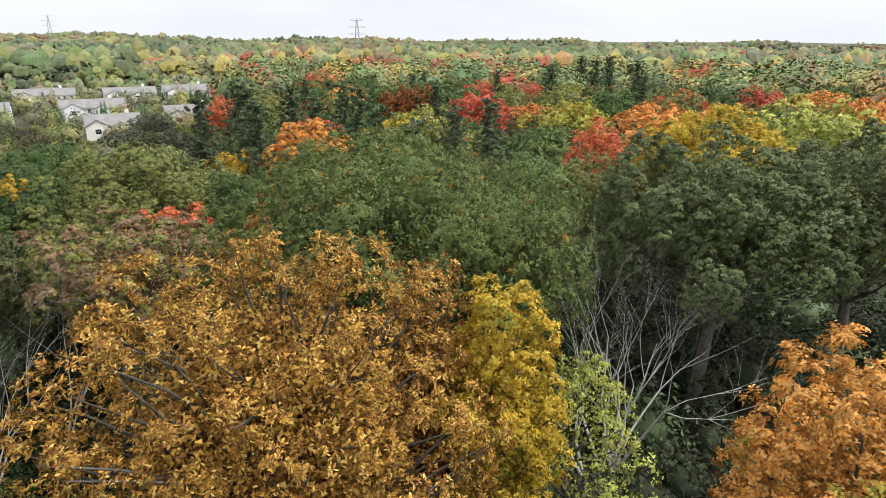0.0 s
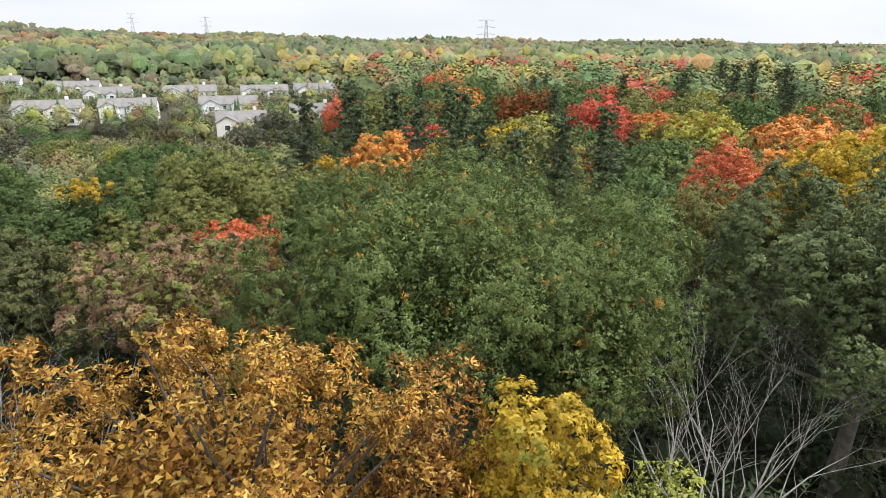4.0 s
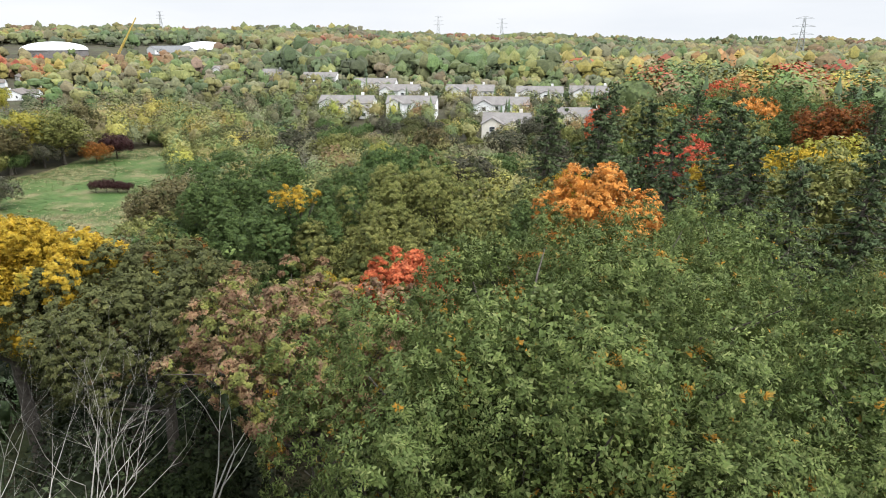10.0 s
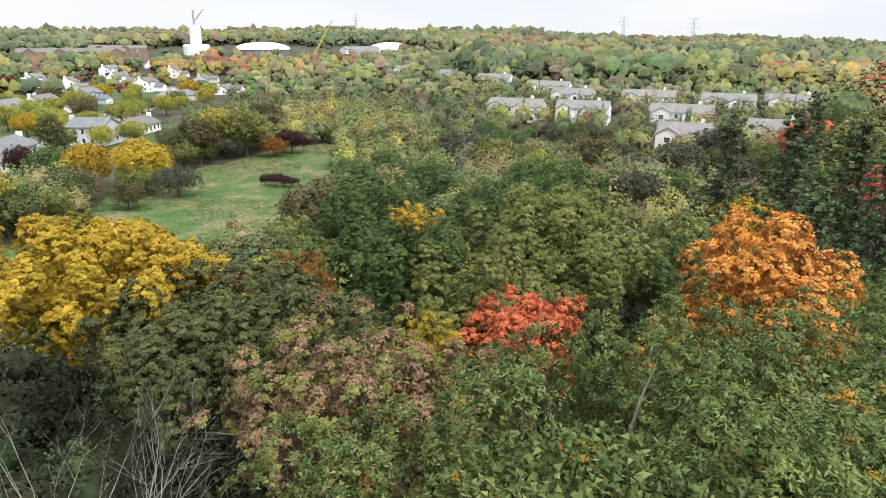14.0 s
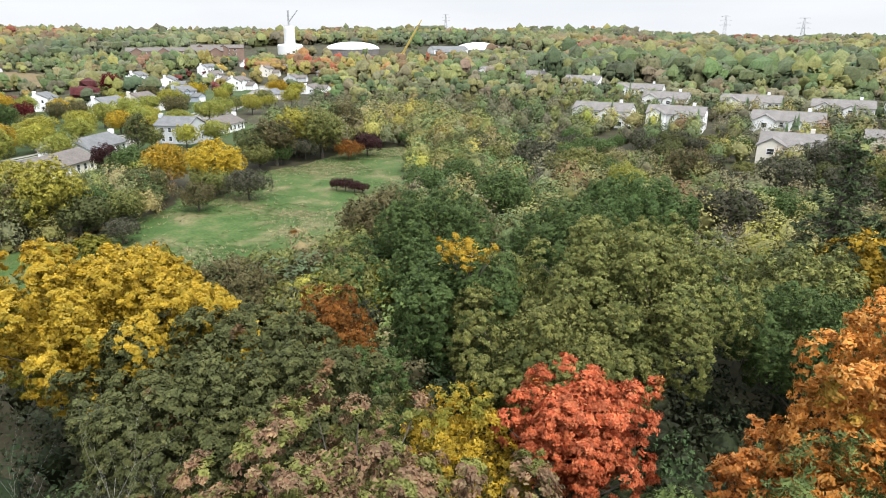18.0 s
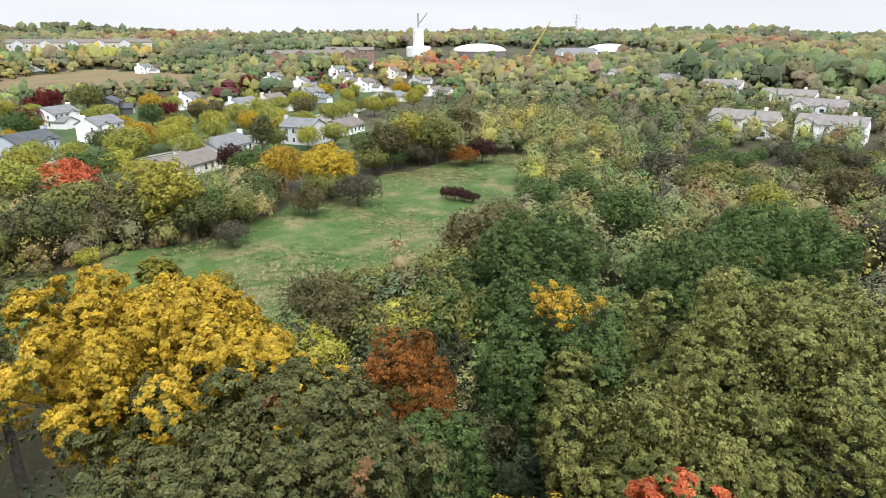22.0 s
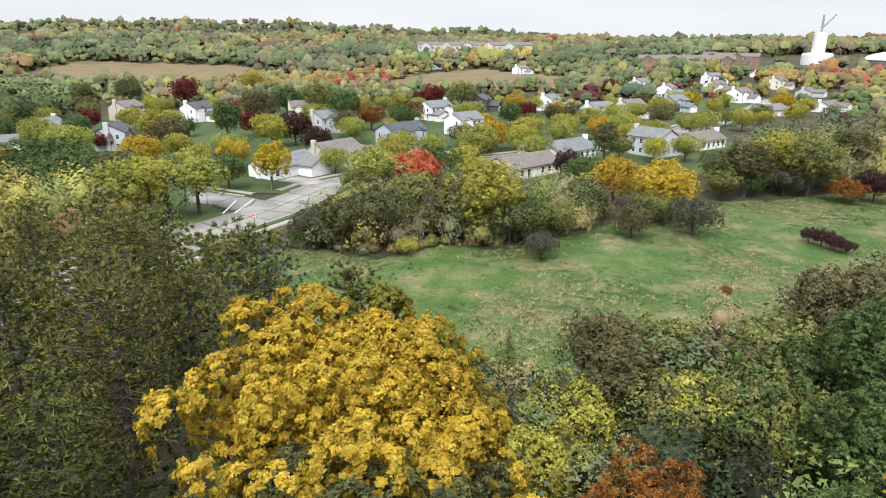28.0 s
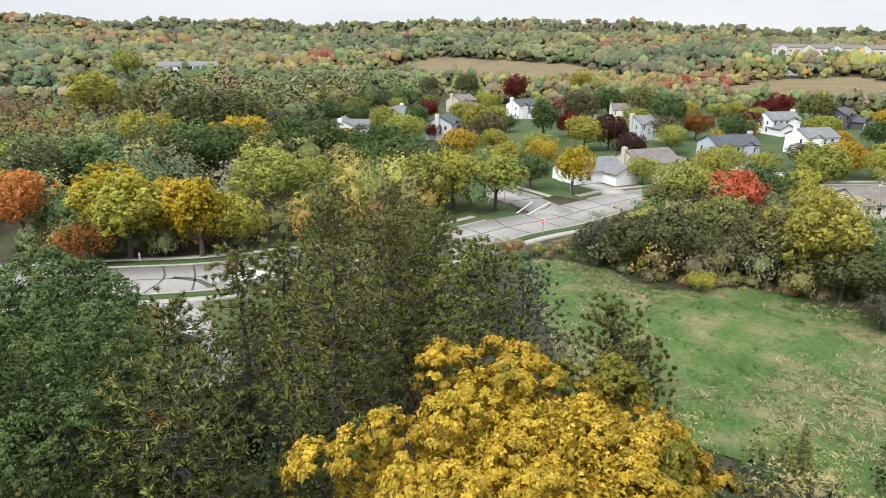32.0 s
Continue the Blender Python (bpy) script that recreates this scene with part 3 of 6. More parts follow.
build_ground()
sheet("meadow", MEADOW, 1.0, 0.02, GRASS, "green meadow grass with dry straw-coloured patches", "meadow", 3)
sheet("marsh", MARSH, 12.0, 0.6, REED, "tan dry reed marsh between wooded hills", "marsh", 4, 0.3, 8.0)
sheet("marsh_field", MARSH_EAST, 10.0, 0.6, REED, "tan dry reed field behind the houses", "marsh", 6, 0.3, 8.0)
ribbon("road", MAIN_ROAD, 5.6, -5.6, -0.3, 0.06, CONCRETE, "pale concrete road with tar-sealed joints", "road")
ribbon("side_road", SIDE_STREET, 4.3, -4.3, -0.3, 0.075, CONCRETE, "pale concrete side street", "road")


# ---- houses ----
def siding(name, c):
    return surface(name, [(0.3, tuple(v * 0.86 for v in c)), (0.7, tuple(v * 0.93 for v in c))], 0.6, 5.0, 0.7, 0.1, fine_amount=0.08)


WALLS = {
    "white": siding("white_siding", (0.8, 0.81, 0.82)), "cream": siding("cream_siding", (0.68, 0.65, 0.58)), "tan": siding("tan_siding", (0.5, 0.46, 0.4)),
    "grey": siding("grey_siding", (0.5, 0.52, 0.54)), "blue": siding("blue_grey_siding", (0.42, 0.47, 0.54)), "dark": siding("charcoal_siding", (0.085, 0.085, 0.09)), "brown": siding("brown_siding", (0.2, 0.12, 0.08)),
}
ROOFS = {
    "grey": surface("grey_shingle", [(0.3, (0.13, 0.135, 0.14)), (0.7, (0.19, 0.195, 0.2))], 0.5, 4.0, 0.95, 0.3),
    "light": surface("pale_grey_shingle", [(0.3, (0.16, 0.15, 0.145)), (0.7, (0.22, 0.208, 0.2))], 0.5, 4.0, 0.95, 0.3),
    "dark": surface("dark_shingle", [(0.3, (0.055, 0.06, 0.07)), (0.7, (0.09, 0.095, 0.105))], 0.5, 4.0, 0.95, 0.3),
    "brown": surface("brown_shingle", [(0.3, (0.13, 0.115, 0.105)), (0.7, (0.18, 0.16, 0.148))], 0.5, 4.0, 0.95, 0.3),
}
TRIM = siding("white_trim", (0.78, 0.78, 0.78))
GLASS, _n, _l, _b = material("window_glass", 0.08)
_b.inputs["Base Color"].default_value = (0.03, 0.035, 0.04, 1)
_b.inputs["Specular IOR Level"].default_value = 0.6


def box(bm, x0, y0, z0, x1, y1, z1):
    v = [bm.verts.new(p) for p in ((x0, y0, z0), (x1, y0, z0), (x1, y1, z0), (x0, y1, z0), (x0, y0, z1), (x1, y0, z1), (x1, y1, z1), (x0, y1, z1))]
    for q in ((3, 2, 1, 0), (4, 5, 6, 7), (0, 1, 5, 4), (1, 2, 6, 5), (2, 3, 7, 6), (3, 0, 4, 7)):
        bm.faces.new([v[k] for k in q])


def gable_body(w, d, h, rise):
    """Walls under a gable roof, ridge along x."""
    bm = bmesh.new()
    ends = [[bm.verts.new((x, y, z)) for y, z in ((-d / 2, -0.4), (d / 2, -0.4), (d / 2, h), (0, h + rise), (-d / 2, h))] for x in (-w / 2, w / 2)]
    bm.faces.new(ends[0][::-1])
    bm.faces.new(ends[1])
    for k in range(5):
        q = (k + 1) % 5
        bm.faces.new((ends[0][k], ends[0][q], ends[1][q], ends[1][k]))
    return bm


def gable_roof(w, d, h, rise, over=0.45, thick=0.22):
    """Two roof slopes with overhang and thickness, ridge along x."""
    bm = bmesh.new()
    slope = rise / (d / 2)
    x = w / 2 + over * 0.7
    for s in (-1, 1):
        y, z = s * (d / 2 + over), h - slope * over
        a = [bm.verts.new(p) for p in ((-x, y, z + 0.04), (x, y, z + 0.04), (x, 0, h + rise + 0.04), (-x, 0, h + rise + 0.04), (-x, y, z + thick), (x, y, z + thick), (x, 0, h + rise + thick + 0.03), (-x, 0, h + rise + thick + 0.03))]
        faces = ((3, 2, 1, 0), (4, 5, 6, 7), (0, 1, 5, 4), (1, 2, 6, 5), (3, 0, 4, 7))
        for q in faces:
            bm.faces.new([a[k] for k in (q if s < 0 else q[::-1])])
    return bm


def window_meshes():
    bm = bmesh.new()
    for b in ((-0.62, -0.05, -0.8, -0.52, 0.05, 0.8), (0.52, -0.05, -0.8, 0.62, 0.05, 0.8), (-0.52, -0.05, 0.7, 0.52, 0.05, 0.8), (-0.52, -0.05, -0.8, 0.52, 0.05, -0.7), (-0.52, -0.04, -0.03, 0.52, 0.04, 0.03)):
        box(bm, *b)
    frame_mesh = bpy.data.meshes.new("window")
    bm.to_mesh(frame_mesh)
    frame_mesh.materials.append(TRIM)
    bm.free()
    bm = bmesh.new()
    box(bm, -0.52, -0.015, -0.7, 0.52, 0.03, 0.7)
    pane = bpy.data.meshes.new("pane")
    bm.to_mesh(pane)
    pane.materials.append(GLASS)
    bm.free()
    return frame_mesh, pane


WINDOW, PANE = window_meshes()


def add_window(parent, m, wide=1.0, high=1.0):
    w = part("window", WINDOW, parent, at=m @ Matrix.Diagonal((wide, 1, high, 1)))
    part("pane", PANE, w)


def bx(*b):
    bm = bmesh.new()
    box(bm, *b)
    return bm


HOUSES = []


def house(x, y, yaw, w, d, storeys, wall, roof, label, garage=1, chimney=True, wing=True, detail=True):
    """A frame house, ridge along its x, front towards its -y: walls, roof, a gabled garage wing, windows, doors, chimney."""
    HOUSES.append((x, y))
    t = new("house")
    z = ground_z(x, y)
    t.matrix_basis = Matrix.Translation((x, y, z)) @ Matrix.Rotation(radians(yaw), 4, "Z")
    h, rise = 2.75 * storeys + 0.15, d / 2 * 0.5
    W, R = WALLS[wall], ROOFS[roof]
    part("wall", (gable_body(w, d, h, rise), W), t)
    part("roof", (gable_roof(w, d, h, rise), R), t)
    if wing:
        ww, wd, wh = min(6.6, w * 0.5), d * 0.55, 2.75
        gx = garage * (w / 2 - ww / 2 - 0.1)
        turn = Matrix.Translation((gx, -d / 2 - wd / 2 + 1.2, 0)) @ Matrix.Rotation(math.pi / 2, 4, "Z")
        part("garage_wall", (gable_body(wd + 2.4, ww, wh, ww / 2 * 0.5), W), t, at=turn)
        part("garage_roof", (gable_roof(wd + 2.4, ww, wh, ww / 2 * 0.5), R), t, at=turn)
        front = -d / 2 - wd + 0.0
        part("garage_door", (bx(gx - 2.45, front - 0.05, 0, gx + 2.45, front + 0.1, 2.15), TRIM), t, "white panelled garage door")
        if storeys > 1:
            part("dormer_wall", (gable_body(3.2, 3.4, h, 0.9), W), t, at=Matrix.Translation((-garage * w * 0.22, -d / 2 + 1.2, 0)) @ Matrix.Rotation(math.pi / 2, 4, "Z"))
            part("dormer_roof", (gable_roof(3.2, 3.4, h, 0.9), R), t, at=Matrix.Translation((-garage * w * 0.22, -d / 2 + 1.2, 0)) @ Matrix.Rotation(math.pi / 2, 4, "Z"))
    part("door", (bx(-garage * 0.6 - 0.5, -d / 2 - 0.08, 0.1, -garage * 0.6 + 0.5, -d / 2 + 0.05, 2.15), TRIM), t, "white front door")
    if chimney:
        part("chimney", (bx(-garage * (w / 2 + 0.55), -0.1, -0.3, -garage * (w / 2 - 0.35), 1.3, h + rise + 0.9), W), t)
    for s in range(storeys):
        zc = 1.55 + 2.75 * s
        for k in np.arange(-w / 2 + 1.6, w / 2 - 1.0, 2.6 if detail else 4.0):
            add_window(t, pose(k, d / 2 + 0.02, zc, 0, 0, 180))
            if (not wing or k * garage < -0.2 or s) and not (s == 0 and abs(k + garage * 0.6) < 1.2):
                add_window(t, pose(k, -d / 2 - 0.02, zc))
        for k in (-d / 4, d / 4):
            for e in (-1, 1):
                if not (chimney and e == -garage and k > 0):
                    add_window(t, pose(e * (w / 2 + 0.02), k, zc, 0, 0, 90 * e), 0.85, 0.9)
    return tagged(t, label, "house", "houses of the estate")

# houses round the streets
house(-172, -17, 152, 15, 9, 1, "white", "grey", "white one-storey house behind a golden street tree", 1)
house(-194, -10, 150, 14, 10, 1, "tan", "brown", "tan one-storey house with a brown shingle roof")
house(-219, 5, 140, 14, 9, 2, "blue", "dark", "blue-grey two-storey house with white gables", -1)
house(-180, 44, 138, 19, 9, 1, "cream", "brown", "cream ranch house with a long brown roof", wing=False, chimney=False)
house(-206, 56, 318, 17, 10, 1, "white", "grey", "white ranch house with a grey roof")
house(-217, 83, 222, 12, 9, 2, "grey", "grey", "grey two-storey house behind yellow trees", -1)
house(-233, 101, 312, 15, 9, 1, "white", "brown", "white house with a row of dark windows")
house(-252, -30, 150, 12, 9, 2, "grey", "grey", "grey two-storey house with a steep gable")
house(-290, -52, 120, 11, 9, 2, "cream", "brown", "cream house among autumn trees", detail=False)
house(-254, 22, 140, 12, 9, 2, "white", "grey", "white two-storey house with a grey roof")
house(-300, 5, 140, 13, 9, 2, "white", "grey", "white two-storey house with a tall chimney", -1)
house(-338, 22, 170, 13, 9, 2, "dark", "dark", "charcoal two-storey house with white windows")
house(-347, 56, 150, 10, 9, 2, "white", "grey", "white two-storey house among yellow trees", detail=False)
house(-306, 76, 130, 13, 9, 2, "white", "grey", "white house with a tall white chimney")
house(-322, 92, 130, 12, 9, 2, "cream", "brown", "cream house with a brown roof", detail=False)
house(-352, 118, 130, 12, 9, 2, "blue", "grey", "blue-grey house on the street", detail=False)
house(-340, 160, 130, 14, 9, 1, "cream", "grey", "cream house with a grey hipped roof", detail=False)
house(-362, 194, 130, 13, 9, 1, "white", "brown", "white house with a brown roof", detail=False)
house(-234, -131, 190, 15, 9, 1, "white", "grey", "white house with a grey roof on the cul-de-sac", -1)
house(-204, -84, 200, 12, 9, 2, "grey", "dark", "grey two-storey house with dark windows")
house(-277, -126, 170, 11, 9, 2, "tan", "brown", "tan house beneath tall trees", detail=False)
house(-277, -94, 160, 10, 9, 2, "white", "dark", "white gabled house with dark roof", detail=False)
house(-292, -75, 160, 9, 8, 2, "brown", "brown", "brown house among autumn trees", detail=False)
house(-190, -118, 220, 14, 9, 1, "white", "grey", "white house on the side street")
house(-162, -112, 230, 15, 9, 1, "cream", "brown", "cream house with a long brown roof")
for hx, hy, hs in ((-671, -46, 2), (-600, 40, 2), (-560, 120, 2), (-595, 235, 1), (-475, 255, 1), (-431, 323, 1), (-520, 180, 2), (-455, 165, 2), (-430, 130, 2), (-400, 110, 1), (-440, 215, 1), (-490, 215, 2), (-540, 250, 1), (-405, 165, 2), (-470, 120, 2), (-415, 240, 1)):
    house(hx, hy, 125 + (hx * 7 + hy * 3) % 50, 13, 9, hs, ("white", "cream", "white", "grey")[int(hx + hy) % 4], ("grey", "brown")[int(hy) % 2], "pale house among trees of the far estate", detail=False)


def terrace(x, y, w):
    """A pale two-storey terrace house with two gabled fronts."""
    t = house(x, y, 25, w, 10, 2, "white" if w > 17 else "cream", "light", "pale two-storey terrace with a grey roof", wing=False, chimney=False)
    W, R = WALLS["white" if w > 17 else "cream"], ROOFS["light"]
    for k, (gw, gh) in ((-w * 0.3, (6.4, 5.7)), (w * 0.12, (5.0, 5.2)), (w * 0.38, (5.6, 3.0))):
        turn = Matrix.Translation((k, -6.2, 0)) @ Matrix.Rotation(math.pi / 2, 4, "Z")
        part("gable_wall", (gable_body(4.6, gw, gh, gw * 0.28), W), t, at=turn)
        part("gable_roof", (gable_roof(4.6, gw, gh, gw * 0.28), R), t, at=turn)
        for z in (1.5, 4.2)[: 2 if gh > 4 else 1]:
            add_window(t, pose(k, -8.54, z), 1.5, 1.0)
    part("chimney", (bx(w * 0.25, 0.5, 5, w * 0.25 + 1.1, 1.5, 9.4), W), t)


for hx, hy, hw in ((-384, 354, 24), (-333, 346, 22), (-284, 341, 22), (-225, 321, 24), (-155, 307, 24), (-186, 290, 20), (-169, 228, 22), (-145, 240, 20), (-112, 255, 22), (-121, 315, 22), (-100, 331, 22), (-70, 232, 16), (-85, 205, 15)):
    terrace(hx, hy, hw)

# ---- the near wood, tree by tree ----
HERO = []


def kind_of(leaf):
    return "oak_tree" if leaf.startswith("oak") else "maple_tree" if leaf in ("gold", "orange", "amber", "red", "maroon", "yellow") else "tree"


def hero(x, y, h, r, leaf, label, seed, leaves=None, leaf_size=0.19, **more):
    n = leaves or int(1100 * r * r)
    HERO.append((x, y, r))
    return stand(broad_tree(kind_of(leaf), seed, h, r, leaf, leaf_size, n, rosette=leaf in ("oak_bronze", "oak_green"), **more), x, y, label)


hero(-3.9, 17.8, 26.3, 6.7, "oak_bronze", "bronze and gold oak with dark twigs showing", 1, 200000, 0.145, branches=140, boxy=0.2, low=-0.5, lobe=0.8, lumps=0.14, fill=0.9, tufts_per=22.0)
hero(1.1, 21.4, 24.2, 2.4, "oak_bronze", "slim bronze oak with thinning leaves and bare twigs", 69, 26000, 0.16, branches=40, lobe=0.6, fill=0.75)
hero(3.9, 21.8, 23.0, 3.1, "gold", "golden-green young tree beside the bronze oak", 2, 34000, 0.16, lobe=0.8)
hero(14.8, 16, 23, 4.5, "amber", "bright orange maple at the wood's edge", 3, 50000, 0.16, lobe=0.8)
hero(-1.0, 33.6, 27.3, 8.4, "oak_green", "broad green oak with orange leaf clusters", 4, 280000, 0.135, depth=0.56, low=-0.25, boxy=0.3, lobe=1.55, lumps=0.28, branches=40, tufts_per=20.0)
hero(6.8, 33.2, 24.0, 4.0, "oak_green", "green oak crowding against the broad oak", 72, 80000, 0.135, depth=0.56, low=-0.4, boxy=0.2, lobe=1.3, lumps=0.18, tufts_per=20.0)
hero(9.0, 42.0, 24.2, 5.2, "oak_green", "green oak beside the broad oak", 5, 60000, 0.18, boxy=0.3, low=-0.3)
hero(-1.6, 42.2, 26.1, 7.0, "oak_green", "green oak whose crown meets the broad oak", 77, 170000, 0.135, depth=0.52, low=-0.3, boxy=0.2, lobe=1.45, lumps=0.26, tufts_per=20.0)
hero(24, 44, 25.2, 9.0, "oak_sage", "wide grey-green oak with heavy limbs", 6, 110000, 0.19, depth=0.62, low=-0.4, boxy=0.35, lobe=1.15, lumps=0.2)
hero(38, 47, 25.0, 8.4, "oak_sage", "wide grey-green oak beside another oak", 67, 80000, 0.2, depth=0.62, low=-0.4, boxy=0.3, lobe=1.15, lumps=0.2)
hero(19.0, 60, 21.6, 4.6, "oak_olive", "olive tree in front of the red maple", 68, 24000)
hero(31, 60, 26.4, 8.0, "gold", "golden-yellow maple rising over the wood", 7, 70000, 0.21)
hero(22, 67, 23.6, 4.2, "red", "coral-red maple in full colour", 8)
hero(-6.6, 55.9, 25.2, 4.5, "orange", "glowing orange maple above the oaks", 9, 66000, 0.17, lobe=0.85, depth=0.62)
hero(-11.0, 54.2, 18.5, 2.2, "orange", "golden-orange young maple below the tall one", 70, 14000, 0.18, lobe=0.8)
hero(-18.2, 52.0, 18.6, 3.5, "red", "coral-red maple in full colour", 10, 44000, 0.15, lobe=0.8, depth=0.44, lumps=0.34, fill=0.9)
hero(-22.0, 47.6, 17.0, 3.3, "gold", "small golden tree beside the red maple", 11, 22000, 0.15, lobe=0.75)
hero(-15.6, 39.0, 21.8, 6.2, "oak_mauve", "russet-mauve oak with thinning leaves", 12, 76000, 0.15, lobe=0.95, fill=0.72, branches=80, depth=0.5, lumps=0.3)
hero(-29.5, 39.5, 20.4, 7.4, "oak_dark", "dark brownish-green oak with rounded boughs", 13, 120000, 0.17, lobe=1.35, lumps=0.22, boxy=0.2, depth=0.55)
hero(-41.3, 36.6, 22.3, 8.2, "gold", "large golden maple with greener lower boughs", 14, 220000, 0.15, width=0.75, lobe=1.15, depth=0.6, low=-0.45, lumps=0.36)
hero(-26, 58, 18.6, 6.6, "oak_olive", "olive oak with gnarled grey limbs", 15, 130000, 0.14, lobe=1.5, lumps=0.26, boxy=0.3, low=-0.3, branches=90, fill=0.75)
hero(-27.5, 67.5, 21.5, 7.6, "oak_olive", "tall olive oak with open crown", 16, 130000, 0.15, lobe=1.5, lumps=0.26, boxy=0.2, branches=70, fill=0.78)
hero(-35.0, 57.6, 19.5, 5.2, "green", "dark green tree beside a yellow crest", 17, 50000, 0.18)
hero(-34.0, 57.0, 20.0, 2.4, "gold", "slim tree with a bright yellow crest", 66, 3200, 0.13, depth=0.22, low=0.15, fill=0.28, lobe=0.55, branches=6, lumps=0.5)
hero(-46, 80, 16.5, 6.8, "green", "spreading green tree in the wood by the meadow", 73)
hero(-52, 67, 13, 5, "green", "round green tree near the meadow's edge", 74)
hero(-44, 68, 14, 4.4, "oak_olive", "olive tree among green ones", 75)
hero(-39.6, 49.6, 16.4, 3.3, "rust", "rust-red tree at the meadow's edge", 18, 24000, 0.15, lobe=0.8)
hero(-34, 49, 14, 3.6, "green", "green understorey tree below the oaks", 19)
hero(-62, 74, 15.6, 7.4, "green", "spreading green tree at the meadow's edge", 20)
hero(-50, 96, 16.5, 8, "green", "spreading green tree near the meadow", 21)
hero(0.6, 58.2, 23.8, 5.6, "oak_green", "green oak rising behind the broad oak", 22, 60000, 0.18)
hero(9.5, 55.5, 22.2, 5.4, "oak_green", "green oak in the autumn wood", 76, 50000)
hero(-39, 4, 21.6, 5.4, "green", "dark green tree near the pines", 23)
hero(-34, 15, 21.5, 5.6, "green", "dark green tree among the pines", 29, 34000, 0.17)
# understorey whose leaf colour carries the shade beneath the crowns
hero(-11, 30, 9, 4.2, "shade", "understorey tree beneath the oaks, shade painted into its leaves", 63, 14000, depth=0.85)
hero(-24, 36, 8, 4.4, "shade", "understorey tree beneath the oaks, shade painted into its leaves", 64, 14000, depth=0.85)
hero(18, 52, 14, 5.0, "shade", "understorey tree beneath the oaks, shade painted into its leaves", 65, 14000, depth=0.85)
hero(-12, 24, 9, 4.2, "shade", "understorey tree beneath the oak, shade painted into its leaves", 24)
hero(-20, 78, 16, 6, "green", "green tree in the wood", 25)
hero(-4, 70, 18, 6, "oak_green", "green oak in the autumn wood", 26, 40000)
hero(9.4, 27.5, 17, 3.2, "lime", "thin yellow-green sapling among the trunks", 27, 4500, 0.17, fill=0.5, lobe=0.7)
hero(9.5, 20.5, 15, 3.0, "lime", "pale green sapling among the trunks", 28, 4000, 0.17, fill=0.5, lobe=0.7)
stand(bare_tree("bare_tree", 31, 23, 7, depth=6, stems=4, girth=0.34), 12.5, 32.5, "leafless pale grey tree among oaks", "tree")
stand(bare_tree("bare_tree", 32, 20, 5, stems=2, girth=0.22), 21, 27, "leafless pale grey tree among oaks", "tree")
stand(bare_tree("bare_tree", 33, 19, 4, stems=2), 14, 70, "leafless grey tree behind the oaks", "tree")
stand(bare_tree("bare_tree", 34, 23.5, 5, stems=3, girth=0.26), -25, 30, "leafless grey tree leaning from the dark wood", "tree")

# pines towards the road
PINES = ((-74, -7, 17, 3.8), (-69, -3, 17, 3.8), (-81, -4, 16.5, 3.6), (-72, 9, 17, 3.8), (-78, 2, 15.5, 3.6), (-70, 14.5, 15.5, 3.4), (-84, -2, 13, 3.2), (-55, 25, 21, 4), (-50, 17, 20.5, 4.6), (-60, 13, 19.8, 4.6), (-57, 4, 16.5, 4.2), (-46, 21, 20.5, 4.2), (-36, 21, 20, 4.2), (-31, 10, 21, 4.4), (-66, 7, 17.5, 4.2), (-42, 11, 18, 3.4), (-50, 7, 18.4, 2.8), (-67, -3, 11, 3.4), (-69.5, 31, 10.5, 3), (-74, 27, 11, 3.4), (-44, 0, 10, 3.2), (-61, 17, 15, 3.8), (-33, 1, 18, 4.4))
for k, (px, py, ph, pr) in enumerate(PINES):
    HERO.append((px, py, pr * 0.8))
    stand(conifer("pine_tree", 40 + k, ph, pr, "pine", int(1800 * pr * pr), 0.25, 0.5, 0.42), px, py, "dark pine with browning inner needles", "pine")
stand(conifer("pine_tree", 60, 14.5, 4.2, "blue_spruce", 14000, 0.1, 0.5), -70, 20, "blue-green pine beside the dark pines", "pine")

# ---- mid-distance trees ----
PROTO = {}


def proto(leaf, shape):
    """A tree of 10 m to be copied: its crown's colour and one of a few shapes."""
    key = (leaf, shape)
    if key not in PROTO:
        seed = 100 + len(PROTO)
        if shape == "cone":
            t = conifer("spruce_tree", seed, 10, 3.1, leaf, 15000, 0.05, 1.0, 0.2, 0.5, 0.45)
        elif shape == "bush":
            t = broad_tree("shrub", seed, 10, 6.2, leaf, 0.4, 7000, 0.92, 1.5, -0.7, branches=6, lumps=0.28)
        elif shape == "tall":
            t = broad_tree(kind_of(leaf), seed, 10, 3.1, leaf, 0.27, 7000, 0.86, 0.85, -0.75, branches=8, lumps=0.26)
        elif shape == "big":
            t = broad_tree(kind_of(leaf), seed, 10, 4.2, leaf, 0.24, 12000, 0.84, 0.85, -0.8, branches=12, lumps=0.28)
        else:
            t = broad_tree(kind_of(leaf), seed, 10, 5.3, leaf, 0.33, 9500, 0.9, 1.15, -0.9, branches=8, lumps=0.28)
        PROTO[key] = t
        t.hide_render = False
        return t, True
    return PROTO[key], False


